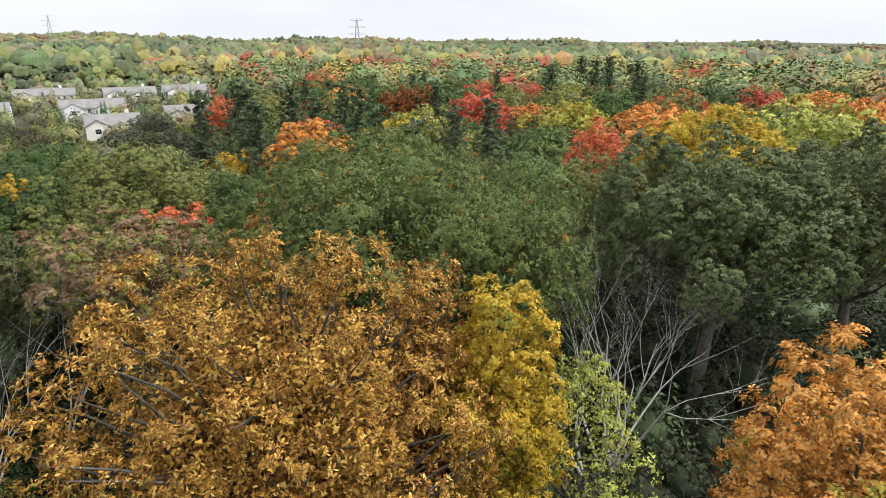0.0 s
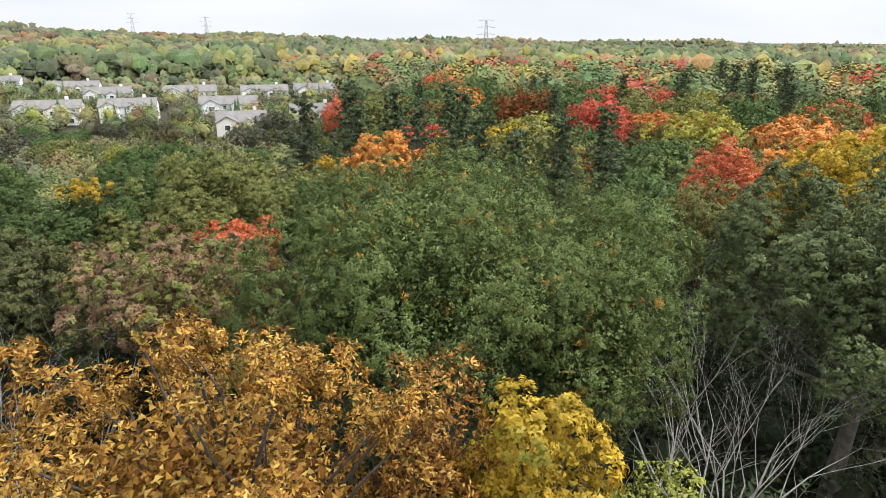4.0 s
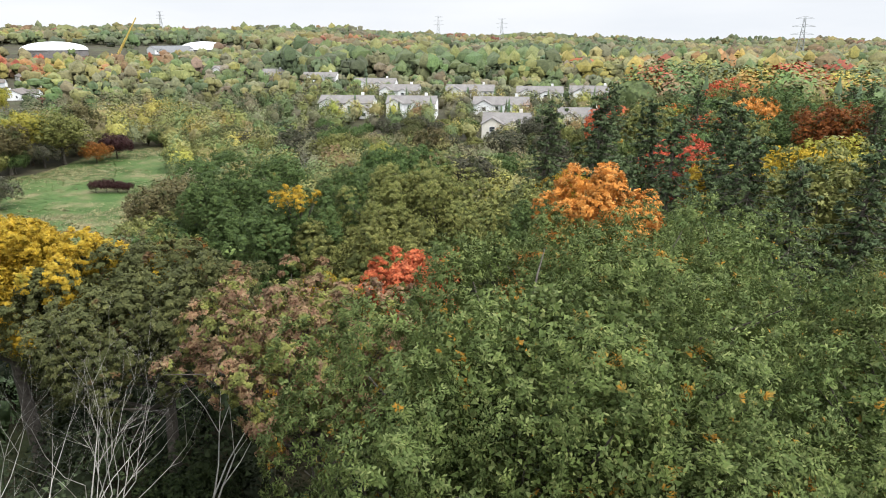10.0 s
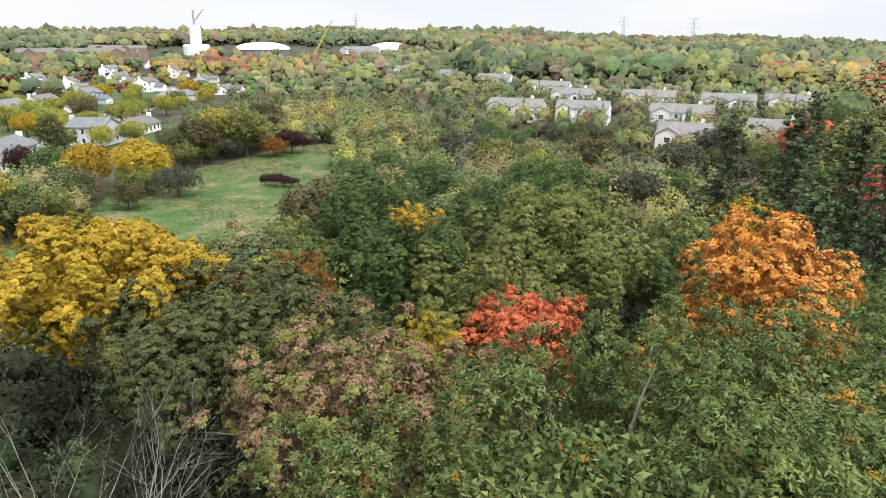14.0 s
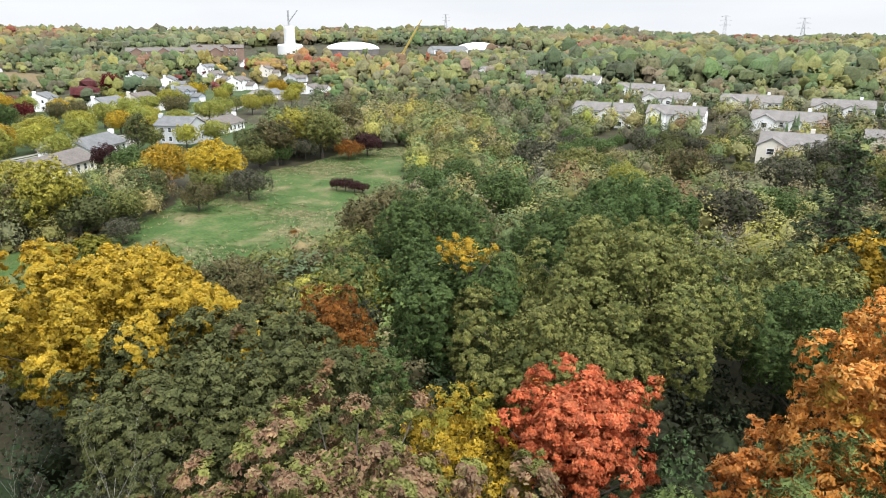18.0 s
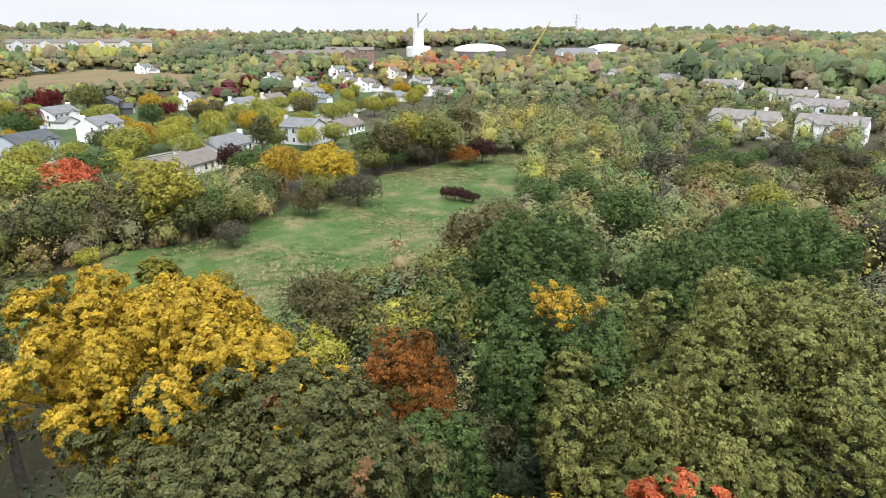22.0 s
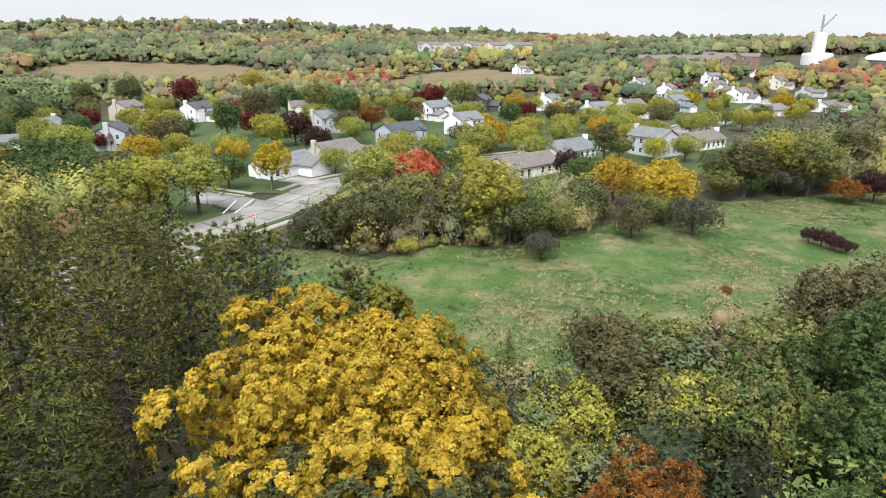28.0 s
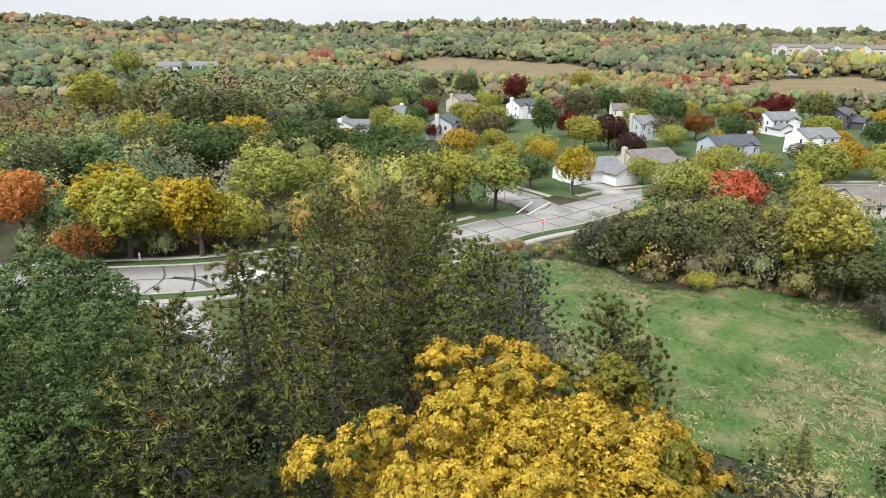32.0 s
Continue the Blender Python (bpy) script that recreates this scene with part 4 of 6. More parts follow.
def plant(x, y, h, leaf, shape, label, category="tree", seed=0, group=""):
    if min(near_line(x, y, MAIN_ROAD), near_line(x, y, SIDE_STREET)) < 6.0:
        return None
    if shape == "round" and h > 12.5:
        shape = "big"
    t, fresh = proto(leaf, shape)
    rng = np.random.default_rng(seed + int(abs(x) * 31 + abs(y) * 17))
    s = h / 10
    m = Matrix.Translation((x, y, ground_z(x, y))) @ Matrix.Rotation(rng.random() * 6.28, 4, "Z") @ Matrix.Diagonal((s * (0.9 + 0.25 * rng.random()), s * (0.9 + 0.25 * rng.random()), s, 1))
    if fresh:
        t.matrix_basis = m
    else:
        t = copy_thing(t, Matrix.Translation((0, 0, 0)))
        t.matrix_basis = m
    PLANTED.append((x, y, h * 0.4))
    return tagged(t, label, category, group)


PLANTED = []
WORD = {"green": "green", "lime": "lime-green", "yellow_green": "yellow-green", "gold": "golden", "yellow": "bright yellow", "orange": "orange", "red": "red", "maroon": "dark red", "plum": "purple-leaved", "rust": "rust-brown", "tan": "straw-brown", "grey_brush": "grey-brown", "oak_green": "green", "oak_olive": "olive", "oak_dark": "dark green", "oak_mauve": "russet", "spruce": "dark green", "blue_spruce": "blue-green", "pine": "dark green", "oak_bronze": "bronze"}

# the woods beyond the near oaks: named colours where they stand out
for tx, ty, th, leaf, shape in ((-26, 239, 20, "red", "round"), (-4, 294, 20, "red", "round"), (-15, 127, 17, "red", "round"), (21, 154, 20, "red", "round"), (24, 320, 20, "red", "round"), (48, 114, 21, "orange", "round"), (36, 128, 20, "yellow_green", "round"), (-36, 155, 22, "spruce", "cone"), (78, 266, 24, "spruce", "cone"), (84, 227, 22, "spruce", "cone"), (43, 175, 22, "spruce", "cone"), (-16, 105, 24, "spruce", "cone"), (-2, 93, 22, "spruce", "cone"), (17, 79, 18, "green", "tall"), (-24, 110, 24, "spruce", "cone"), (-8, 112, 24, "spruce", "cone"), (-13, 84, 20, "spruce", "cone"), (3, 84, 21, "spruce", "cone"), (9, 92, 22, "spruce", "cone"), (-20, 98, 22, "spruce", "cone"), (-30, 105, 23, "spruce", "cone"), (16, 104, 22, "spruce", "cone"), (-11, 98, 23, "spruce", "cone"), (-5, 103, 24, "spruce", "cone"), (50, 70, 25, "lime", "round"), (58, 84, 24, "lime", "round"), (5, 103, 21, "oak_olive", "round"), (40, 84, 23, "orange", "round"), (60, 190, 25, "spruce", "cone"), (66, 196, 26, "spruce", "cone"), (72, 188, 25, "spruce", "cone")):
    plant(tx, ty, th, leaf, shape, f"{WORD[leaf]} {'spruce' if shape == 'cone' else 'autumn tree'} in the wood", "spruce" if shape == "cone" else "tree")


LABEL = {"street": "{} tree standing among the houses and streets", "hedge": "{} growth in the hedge by the meadow", "edge": "{} growth at the meadow's near edge", "brush": "{} tree growing in the brush beyond the meadow"}
for tx, ty, th, leaf, shape in ((-154, -13, 11.7, "yellow", "big"), (-153, -23, 9.1, "green", "round"), (-131, -19, 13, "lime", "round"), (-126, -26, 13, "yellow_green", "round"), (-121, -29, 13, "lime", "round"), (-119, -15, 9.1, "yellow_green", "round"), (-237, -116, 9.1, "maroon", "round"), (-198, -84, 6.5, "maroon", "round"), (-192, -69, 6.5, "maroon", "round"), (-206, -72, 13, "yellow_green", "round"), (-200, -62, 11.7, "tan", "round"), (-218, -30, 11.7, "plum", "round"), (-201, -17, 9.1, "plum", "round"), (-213, -36, 11.7, "yellow_green", "round"), (-252, -56, 16.9, "tan", "round"), (-216, -52, 15.6, "green", "tall"), (-292, -60, 15.6, "green", "round"), (-153, 11, 11.7, "lime", "round"), (-153, 21, 10.4, "red", "round"), (-258, -14, 10.4, "rust", "round"), (-255, -1, 11.7, "green", "round"), (-362, -4, 11.7, "maroon", "round"), (-338, -6, 10.4, "maroon", "round"), (-194, 22, 10.4, "lime", "round"), (-186, 32, 13, "lime", "round"), (-230, 45, 10.4, "yellow_green", "round"), (-242, 58, 10.4, "yellow_green", "round"), (-205, 37, 10.4, "lime", "round"), (-284, 80, 10.4, "lime", "round"), (-318, 104, 10.4, "yellow_green", "round")):
    plant(tx, ty, th, leaf, shape, LABEL['street'].format(WORD[leaf]), "shrub" if shape == "bush" else "tree")
for tx, ty, th, leaf, shape in ((-358, 126, 10.4, "yellow", "round"), (-285, 105, 9.1, "yellow", "round"), (-246, 82, 10.4, "yellow_green", "round"), (-333, 132, 9.1, "yellow_green", "round"), (-312, 131, 7.8, "oak_dark", "round"), (-293, 45, 9.1, "maroon", "round"), (-388, 91, 14.3, "maroon", "round"), (-194, 66, 13, "oak_dark", "tall"), (-162, 58, 9.1, "green", "round"), (-175, 55, 7.8, "plum", "round"), (-239, -18, 10.4, "tan", "round"), (-227, -0, 9.1, "gold", "tall"), (-186, -85, 10.4, "lime", "round"), (-194, -102, 11.7, "lime", "round"), (-146, -67, 9.1, "green", "round"), (-406, -123, 16.9, "yellow_green", "round"), (-258, -24, 16.9, "green", "round"), (-293, -46, 16.9, "oak_olive", "round"), (-330, 14, 15.6, "oak_olive", "round")):
    plant(tx, ty, th, leaf, shape, LABEL['street'].format(WORD[leaf]), "shrub" if shape == "bush" else "tree")
for tx, ty, th, leaf, shape in ((-56, -43, 16.1, "orange", "round"), (-73, -39, 16.1, "yellow", "round"), (-71, -48, 13.8, "yellow_green", "round"), (-78, -40, 13.8, "yellow", "tall"), (-124, -88, 16.1, "gold", "round"), (-153, -114, 13.8, "yellow_green", "round"), (-110, -50, 11.5, "lime", "round"), (-98, -47, 14.9, "lime", "round"), (-83, -40, 10.3, "yellow_green", "round"), (-79, -30, 9.2, "lime", "bush"), (-68, -36, 9.2, "yellow_green", "bush"), (-66, -50, 6.9, "rust", "bush"), (-199, -134, 11.5, "green", "round"), (-201, -119, 10.3, "green", "round"), (-159, -86, 8, "gold", "round"), (-154, -74, 8, "green", "round"), (-188, -90, 10.3, "lime", "round"), (-86, -88, 13.8, "green", "round"), (-78, -92, 13.8, "oak_dark", "round"), (-133, -118, 19.5, "oak_dark", "round"), (-141, -111, 19.5, "oak_dark", "round"), (-141, -156, 20.7, "oak_olive", "round"), (-264, -390, 25.3, "lime", "round"), (-145, -200, 20.7, "yellow_green", "round")):
    plant(tx, ty, th, leaf, shape, LABEL['street'].format(WORD[leaf]), "shrub" if shape == "bush" else "tree")
for tx, ty, th, leaf, shape in ((-150, 63, 10.8, "gold", "round"), (-140, 71, 12, "gold", "round"), (-126, 63, 6, "tan", "bush"), (-129, 74, 7.2, "grey_brush", "bush"), (-136, 69, 7.2, "oak_olive", "bush"), (-121, 38, 14.4, "yellow_green", "round"), (-127, 25, 10.8, "oak_olive", "round"), (-116, 21, 10.8, "oak_dark", "round"), (-113, 15, 9.6, "oak_dark", "round"), (-114, 10, 7.2, "grey_brush", "bush"), (-116, 18, 9.6, "grey_brush", "round"), (-124, 45, 8.4, "green", "round"), (-120, 42, 8.4, "oak_dark", "bush"), (-123, 31, 10.8, "tan", "round"), (-122, 34, 10.8, "oak_olive", "round"), (-112, 47, 4.8, "grey_brush", "bush"), (-111, 26, 3.1, "yellow_green", "bush"), (-124, 49, 7.2, "oak_olive", "bush"), (-121, 29, 7.2, "tan", "bush"), (-118, 23, 4.8, "tan", "bush"), (-113, 8, 3.6, "green", "bush"), (-138, 56, 8.4, "oak_dark", "bush"), (-164, 89, 10.8, "oak_dark", "round"), (-162, 93, 13.2, "tan", "round"), (-170, 102, 14.4, "yellow_green", "round"), (-164, 107, 14.4, "oak_olive", "round"), (-185, 125, 14.4, "tan", "round"), (-164, 102, 7.2, "grey_brush", "bush"), (-162, 94, 6, "green", "bush"), (-158, 112, 6, "rust", "bush")):
    plant(tx, ty, th, leaf, shape, LABEL['hedge'].format(WORD[leaf]), "shrub" if shape == "bush" else "tree")
for tx, ty, th, leaf, shape in ((-160, 119, 7.2, "plum", "bush"), (-125, 94, 3.2, "plum", "bush"), (-123, 95.2, 2.8, "plum", "bush"), (-127, 92.8, 2.8, "plum", "bush"), (-121.2, 96.2, 2.4, "plum", "bush")):
    plant(tx, ty, th, leaf, shape, LABEL['hedge'].format(WORD[leaf]), "shrub" if shape == "bush" else "tree")
for tx, ty, th, leaf, shape in ((-74, 52, 8, "tan", "round"), (-73, 58, 8, "oak_olive", "round"), (-62, 48, 7, "yellow_green", "bush"), (-68, 62, 9, "tan", "round"), (-72, 68, 9, "oak_olive", "round"), (-81, 77, 11, "tan", "round"), (-66, 69, 10, "green", "round"), (-61, 62, 10, "green", "round"), (-54, 45, 8, "yellow_green", "round"), (-65, 52, 9, "tan", "tall"), (-72, 43, 6, "pine", "cone"), (-63, 58, 8, "oak_olive", "bush"), (-60, 65, 8, "yellow_green", "bush")):
    plant(tx, ty, th, leaf, shape, LABEL['edge'].format(WORD[leaf]), "shrub" if shape == "bush" else "tree")
for tx, ty, th, leaf, shape in ((-88, 84, 9.9, "tan", "round"), (-88, 79, 8.8, "tan", "round"), (-62, 59, 8.8, "yellow_green", "round"), (-61, 62, 9.9, "oak_olive", "round"), (-70, 55, 7.7, "tan", "bush"), (-84, 104, 11, "green", "round"), (-109, 135, 11, "grey_brush", "round"), (-97, 137, 9.9, "oak_olive", "round"), (-78, 129, 11, "lime", "tall"), (-58, 113, 9.9, "grey_brush", "round"), (-80, 150, 11, "tan", "round"), (-56, 129, 9.9, "grey_brush", "round"), (-64, 161, 11, "grey_brush", "round"), (-66, 184, 12.1, "grey_brush", "round"), (-54, 140, 8.8, "green", "round"), (-38, 126, 9.9, "oak_dark", "round"), (-105, 102, 8.8, "green", "round"), (-106, 111, 8.8, "green", "round")):
    plant(tx, ty, th, leaf, shape, LABEL['brush'].format(WORD[leaf]), "shrub" if shape == "bush" else "tree")
for tx, ty, th, leaf in ((-127, -92, 13, "yellow"), (-73, -53, 14.5, "yellow"), (-79, -46, 13, "gold"), (-65, -69, 13, "orange")):
    plant(tx, ty, th, leaf, "big", LABEL["street"].format(WORD[leaf]), "tree")
plant(-314, -118, 17, "maroon", "round", "large round dark red maple")
plant(-318, -150, 17, "oak_dark", "round", "large drooping green willow behind the houses")
plant(-305, -165, 15, "oak_dark", "round", "large drooping green willow behind the houses")


def clear_of(x, y, gap, house_gap=11.0, road_gap=8.0, under=False):
    """Whether a place is free of trees, houses, roads and meadow."""
    for a, b, c in HERO:
        if (x - a) ** 2 + (y - b) ** 2 < (1.0 if under else c * 0.7 + gap * 0.3) ** 2:
            return False
    for a, b, c in PLANTED:
        if (x - a) ** 2 + (y - b) ** 2 < gap * gap:
            return False
    for a, b in HOUSES:
        if house_gap > 10 and (x - a - 12) ** 2 + (y - b - 7) ** 2 < 81:
            return False
        if (x - a) ** 2 + (y - b) ** 2 < house_gap**2:
            return False
    return min(near_line(x, y, MAIN_ROAD), near_line(x, y, SIDE_STREET)) > road_gap and not inside(x, y, MEADOW)


def thicket(poly, spacing, heights, mix, seed, label, gap=0.6):
    """Trees scattered over a stretch of land, each an object."""
    rng = np.random.default_rng(seed)
    lo, hi = np.min(poly, 0), np.max(poly, 0)
    names, w = [k for k, _ in mix], np.array([v for _, v in mix], float)
    for gx in np.arange(lo[0], hi[0], spacing):
        for gy in np.arange(lo[1], hi[1], spacing):
            x, y = float(gx + rng.random() * spacing), float(gy + rng.random() * spacing)
            h = float(heights[0] + (heights[1] - heights[0]) * rng.random())
            pick = names[rng.choice(len(names), p=w / w.sum())]
            if inside(x, y, poly) and clear_of(x, y, spacing * gap):
                leaf, sh = pick if isinstance(pick, tuple) else (pick, "round")
                plant(x, y, h, leaf, sh, f"{WORD[leaf]} {label}", "spruce" if sh == "cone" else "tree", seed)


def undergrowth(poly, spacing, heights, mix, seed, gap=0.55, wide=(0.8, 1.1), under=False):
    """Places for brush that is joined into one: x, y, height, width, hue."""
    rng = np.random.default_rng(seed)
    lo, hi = np.min(poly, 0), np.max(poly, 0)
    names, w = [k for k, _ in mix], np.array([v for _, v in mix], float)
    out = []
    for gx in np.arange(lo[0], hi[0], spacing):
        for gy in np.arange(lo[1], hi[1], spacing):
            x, y = float(gx + rng.random() * spacing), float(gy + rng.random() * spacing)
            h = float(heights[0] + (heights[1] - heights[0]) * rng.random())
            hue = names[rng.choice(len(names), p=w / w.sum())]
            if inside(x, y, poly) and clear_of(x, y, spacing * gap, under=under):
                out.append((x, y, h, h * (wide[0] + (wide[1] - wide[0]) * rng.random()), hue))
    return out


FALL = [("green", 4), ("oak_green", 3), ("oak_olive", 2), ("yellow_green", 0.6), ("gold", 0.6), ("orange", 0.3), ("oak_dark", 2), (("spruce", "cone"), 1.2), ("rust", 0.8)]
thicket([(-35, 78), (20, 66), (62, 64), (95, 80), (90, 140), (-30, 150)], 9.8, (13, 18), FALL, 11, "tree standing in the autumn wood")

YARDS = [("yellow_green", 4), ("lime", 4), ("oak_olive", 1), ("green", 1.0), ("gold", 1.0), ("maroon", 0.6), ("tan", 0.8), ("oak_dark", 0.4), ("yellow", 0.5)]
thicket([(-150, -30), (-158, 0), (-200, 60), (-250, 110), (-330, 190), (-380, 190), (-360, 60), (-340, -40), (-290, -150), (-190, -150)], 15.0, (6.5, 10.5), YARDS, 23, "tree in the yards and along the streets", 0.7)

for tx, ty, th, leaf in ((-161, 13, 9, "lime"), (-167, 23, 10, "green"), (-173, 29, 9, "yellow_green"), (-197, 47, 9, "lime"), (-204, 43, 8.5, "yellow_green"), (-216, 62, 9.5, "lime"), (-226, 76, 9, "yellow_green"), (-238, 88, 9, "lime"), (-174, -4, 7.5, "lime"), (-186, 8, 8.5, "yellow_green"), (-196, 18, 8.5, "lime"), (-207, 30, 9, "lime"), (-219, 43, 9, "yellow_green"), (-230, 56, 9, "lime"), (-244, 70, 9, "gold"), (-258, 82, 9, "yellow_green"), (-151, 17, 8, "oak_dark"), (-147, 9, 7.5, "oak_olive"), (-157, 34, 9, "yellow_green"), (-203, 81, 8, "yellow_green"), (-207, 72, 7, "oak_olive"), (-205, 90, 8.5, "lime")):
    plant(tx, ty, th, leaf, "round", LABEL["street"].format(WORD[leaf]))

# ---- far woods ----
def tinted(name):
    """Far foliage: a tint for each tree, haze mixed in for distant woods, varied from leaf to leaf."""
    m, n, l, b = material(name, 0.7)
    tint = n.new("ShaderNodeAttribute")
    tint.attribute_name = "tint"
    geo = n.new("ShaderNodeNewGeometry")
    vary = ramp(n, [(0, (0.88, 0.88, 0.88)), (1, (1.1, 1.1, 1.09))])
    l.new(geo.outputs["Random Per Island"], vary.inputs["Fac"])
    b.inputs["Specular IOR Level"].default_value = 0.15
    clumps = noise_node(n, l, 0.9, 5)
    mottle = ramp(n, [(0.34, (0.72, 0.74, 0.74)), (0.5, (1.0, 1.0, 1.0)), (0.66, (1.25, 1.23, 1.18))])
    l.new(clumps.outputs["Fac"], mottle.inputs["Fac"])
    colour = mixer(n, l, tint.outputs["Color"], vary.outputs["Color"], 1.0, "MULTIPLY")
    l.new(mixer(n, l, colour, mottle.outputs["Color"], 1.0, "MULTIPLY"), b.inputs["Base Color"])
    return m


FAR_LEAF = tinted("far_leaves")
# the last hue is near-black: shade under the trees put into the colour
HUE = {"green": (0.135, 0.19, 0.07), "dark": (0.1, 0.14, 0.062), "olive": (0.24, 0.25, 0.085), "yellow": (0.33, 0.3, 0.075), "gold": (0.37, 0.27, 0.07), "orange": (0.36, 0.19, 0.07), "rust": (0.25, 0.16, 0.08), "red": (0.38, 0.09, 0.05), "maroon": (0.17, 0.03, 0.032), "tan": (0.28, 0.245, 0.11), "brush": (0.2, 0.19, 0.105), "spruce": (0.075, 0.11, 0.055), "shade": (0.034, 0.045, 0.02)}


def far_proto(seed, core, cards, size, heart=0.36, own=0.12, width=0.85):
    """A far tree of unit height and half-width: a lumpy heart and a coat of leaf clumps."""
    rng = np.random.default_rng(seed)
    bm = bmesh.new()
    bmesh.ops.create_icosphere(bm, subdivisions=core, radius=1)
    bm.verts.ensure_lookup_table()
    v = np.array([w.co[:] for w in bm.verts])
    f = np.array([[w.index for w in q.verts] for q in bm.faces])
    bm.free()
    d = unit(v)
    lump = 1 + sum(0.12 * np.sin(d @ (rng.normal(size=3) * 3.5) + rng.random() * 6) for _ in range(5))
    rough = 1 + rng.normal(size=len(v)) * (0.1 if core > 1 else 0.0)
    v = d * (lump * rough)[:, None] * (heart, heart, heart) + (0, 0, 0.55)
    coat = unit(unit(v - (0, 0, 0.5)) + rng.normal(size=v.shape) * (0.55 if core > 1 else 0.1))
    low = v[:, 2] < 0.3
    v[low, :2] *= 0.7
    v[low, 2] -= 0.2
    e = unit(rng.normal(size=(cards, 3)))
    e[:, 2] = np.abs(e[:, 2]) * 1.2 - 0.25 if own < 0.3 else np.abs(e[:, 2]) * 1.8 - 0.8
    e = unit(e)
    wave = 1 + sum(0.16 * np.sin(e @ (rng.normal(size=3) * 4.0) + rng.random() * 6) for _ in range(4))
    c = e * (0.42 * (0.82 + 0.26 * rng.random((cards, 1))) * wave[:, None]) + (0, 0, 0.57)
    lv, lf, ln = leaf_cloud(rng, c, np.full(cards, 0.03), 1, size, width, 1.0, 0.3, 0.25, out=e, tilt=0.2, own=own)
    return np.concatenate([v, lv]), np.concatenate([f, lf + len(v)]), np.concatenate([coat, ln])


def lump_proto(seed, lumps, cards, size):
    """A distant tree of unit height and half-width: rounded leafy lumps heaped on a dome, and a few loose sprays."""
    rng = np.random.default_rng(seed)
    bm = bmesh.new()
    bmesh.ops.create_icosphere(bm, subdivisions=1, radius=1)
    bm.verts.ensure_lookup_table()
    ball = np.array([w.co[:] for w in bm.verts])
    tri = np.array([[w.index for w in q.verts] for q in bm.faces])
    bm.free()
    vs, fs, ns = [], [], []
    d = sphere_dirs(rng, lumps, -0.55, 0.25)
    for k, e in enumerate(d):
        g = (0.11 + 0.16 * rng.random()) * (1.2 if lumps < 9 else 1.0)
        c = e * (0.2 + 0.18 * rng.random()) * (1, 1, 1.25) + (0, 0, 0.55)
        vs.append(c + ball * g * (1 + rng.normal(size=(len(ball), 1)) * 0.2))
        ns.append(unit(ball * 0.45 + e * 0.5 + (0, 0, 0.5) + rng.normal(size=ball.shape) * 0.35))
        fs.append(tri + k * len(ball))
    base = lumps * len(ball)
    e = unit(sphere_dirs(rng, cards, -0.6, 0.4))
    lv, lf, ln = leaf_cloud(rng, e * 0.4 * (1, 1, 1.1) * (0.85 + 0.25 * rng.random((cards, 1))) + (0, 0, 0.55), np.full(cards, 0.04), 1, size, 0.8, 1.0, 0.15, 0.7, out=e * 1.5, tilt=0.2, own=0.3)
    return np.concatenate(vs + [lv]), np.concatenate(fs + [lf + base]), np.concatenate(ns + [ln])


def cone_proto(seed):
    rng = np.random.default_rng(seed)
    v, f = [], []
    for k, (z, r) in enumerate(((0.05, 0.2), (0.25, 0.17), (0.45, 0.13), (0.63, 0.09), (0.8, 0.055))):
        a = np.arange(7) * 2 * np.pi / 7 + rng.random()
        b = len(v)
        for s in a:
            g = r * (0.75 + 0.5 * rng.random())
            v.append((g * np.cos(s), g * np.sin(s), z))
        v.append((0, 0, z + 0.26))
        f += [(b + i, b + (i + 1) % 7, b + 7) for i in range(7)]
    v = np.array(v)
    return v, np.array(f), unit(v * (1, 1, 0) * 6 + (0, 0, 0.6))


def far_wood(name, places, protos, seed, label, haze_mix=0.0):
    """Many far trees joined into one sheet of woods, distance haze mixed into their colours. places: x, y, height,
    width, hue.
    """
    rng = np.random.default_rng(seed)
    vs, fs, cs, ns, base = [], [], [], [], 0
    for x, y, h, w, hue in places:
        v, f, nv = protos["cone"] if hue == "spruce" else protos["round"][int(rng.integers(len(protos["round"])))]
        a = rng.random() * 6.28
        if haze_mix and hue != "spruce":
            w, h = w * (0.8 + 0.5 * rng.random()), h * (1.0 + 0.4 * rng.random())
        q = np.stack([(v[:, 0] * math.cos(a) - v[:, 1] * math.sin(a)) * w, (v[:, 0] * math.sin(a) + v[:, 1] * math.cos(a)) * w, v[:, 2] * h], 1) + (x, y, ground_z(x, y) - (0.18 * h if haze_mix else 0.3))
        vs.append(q)
        fs.append(f + base)
        ns.append(np.stack([nv[:, 0] * math.cos(a) - nv[:, 1] * math.sin(a), nv[:, 0] * math.sin(a) + nv[:, 1] * math.cos(a), nv[:, 2]], 1))
        # aerial haze painted into the tint: hues drawn towards a bluish grey
        c = (0.54 if haze_mix else 0.75) * (np.array(HUE[hue]) * (1 - haze_mix) + np.array((0.165, 0.165, 0.11)) * haze_mix) * (0.75 + 0.5 * rng.random()) * (1 + rng.normal(size=3) * 0.06)
        cs.append(np.repeat(np.r_[c, 1.0][None], len(q), 0))
        base += len(q)
    me = mesh_from(name, np.concatenate(vs), np.concatenate(fs), [FAR_LEAF], normals=np.concatenate(ns))
    tint = me.attributes.new("tint", "FLOAT_COLOR", "POINT")
    tint.data.foreach_set("color", np.concatenate(cs).astype(np.float32).ravel())
    return tagged(new(name, me), label, "woods", kind="stuff")


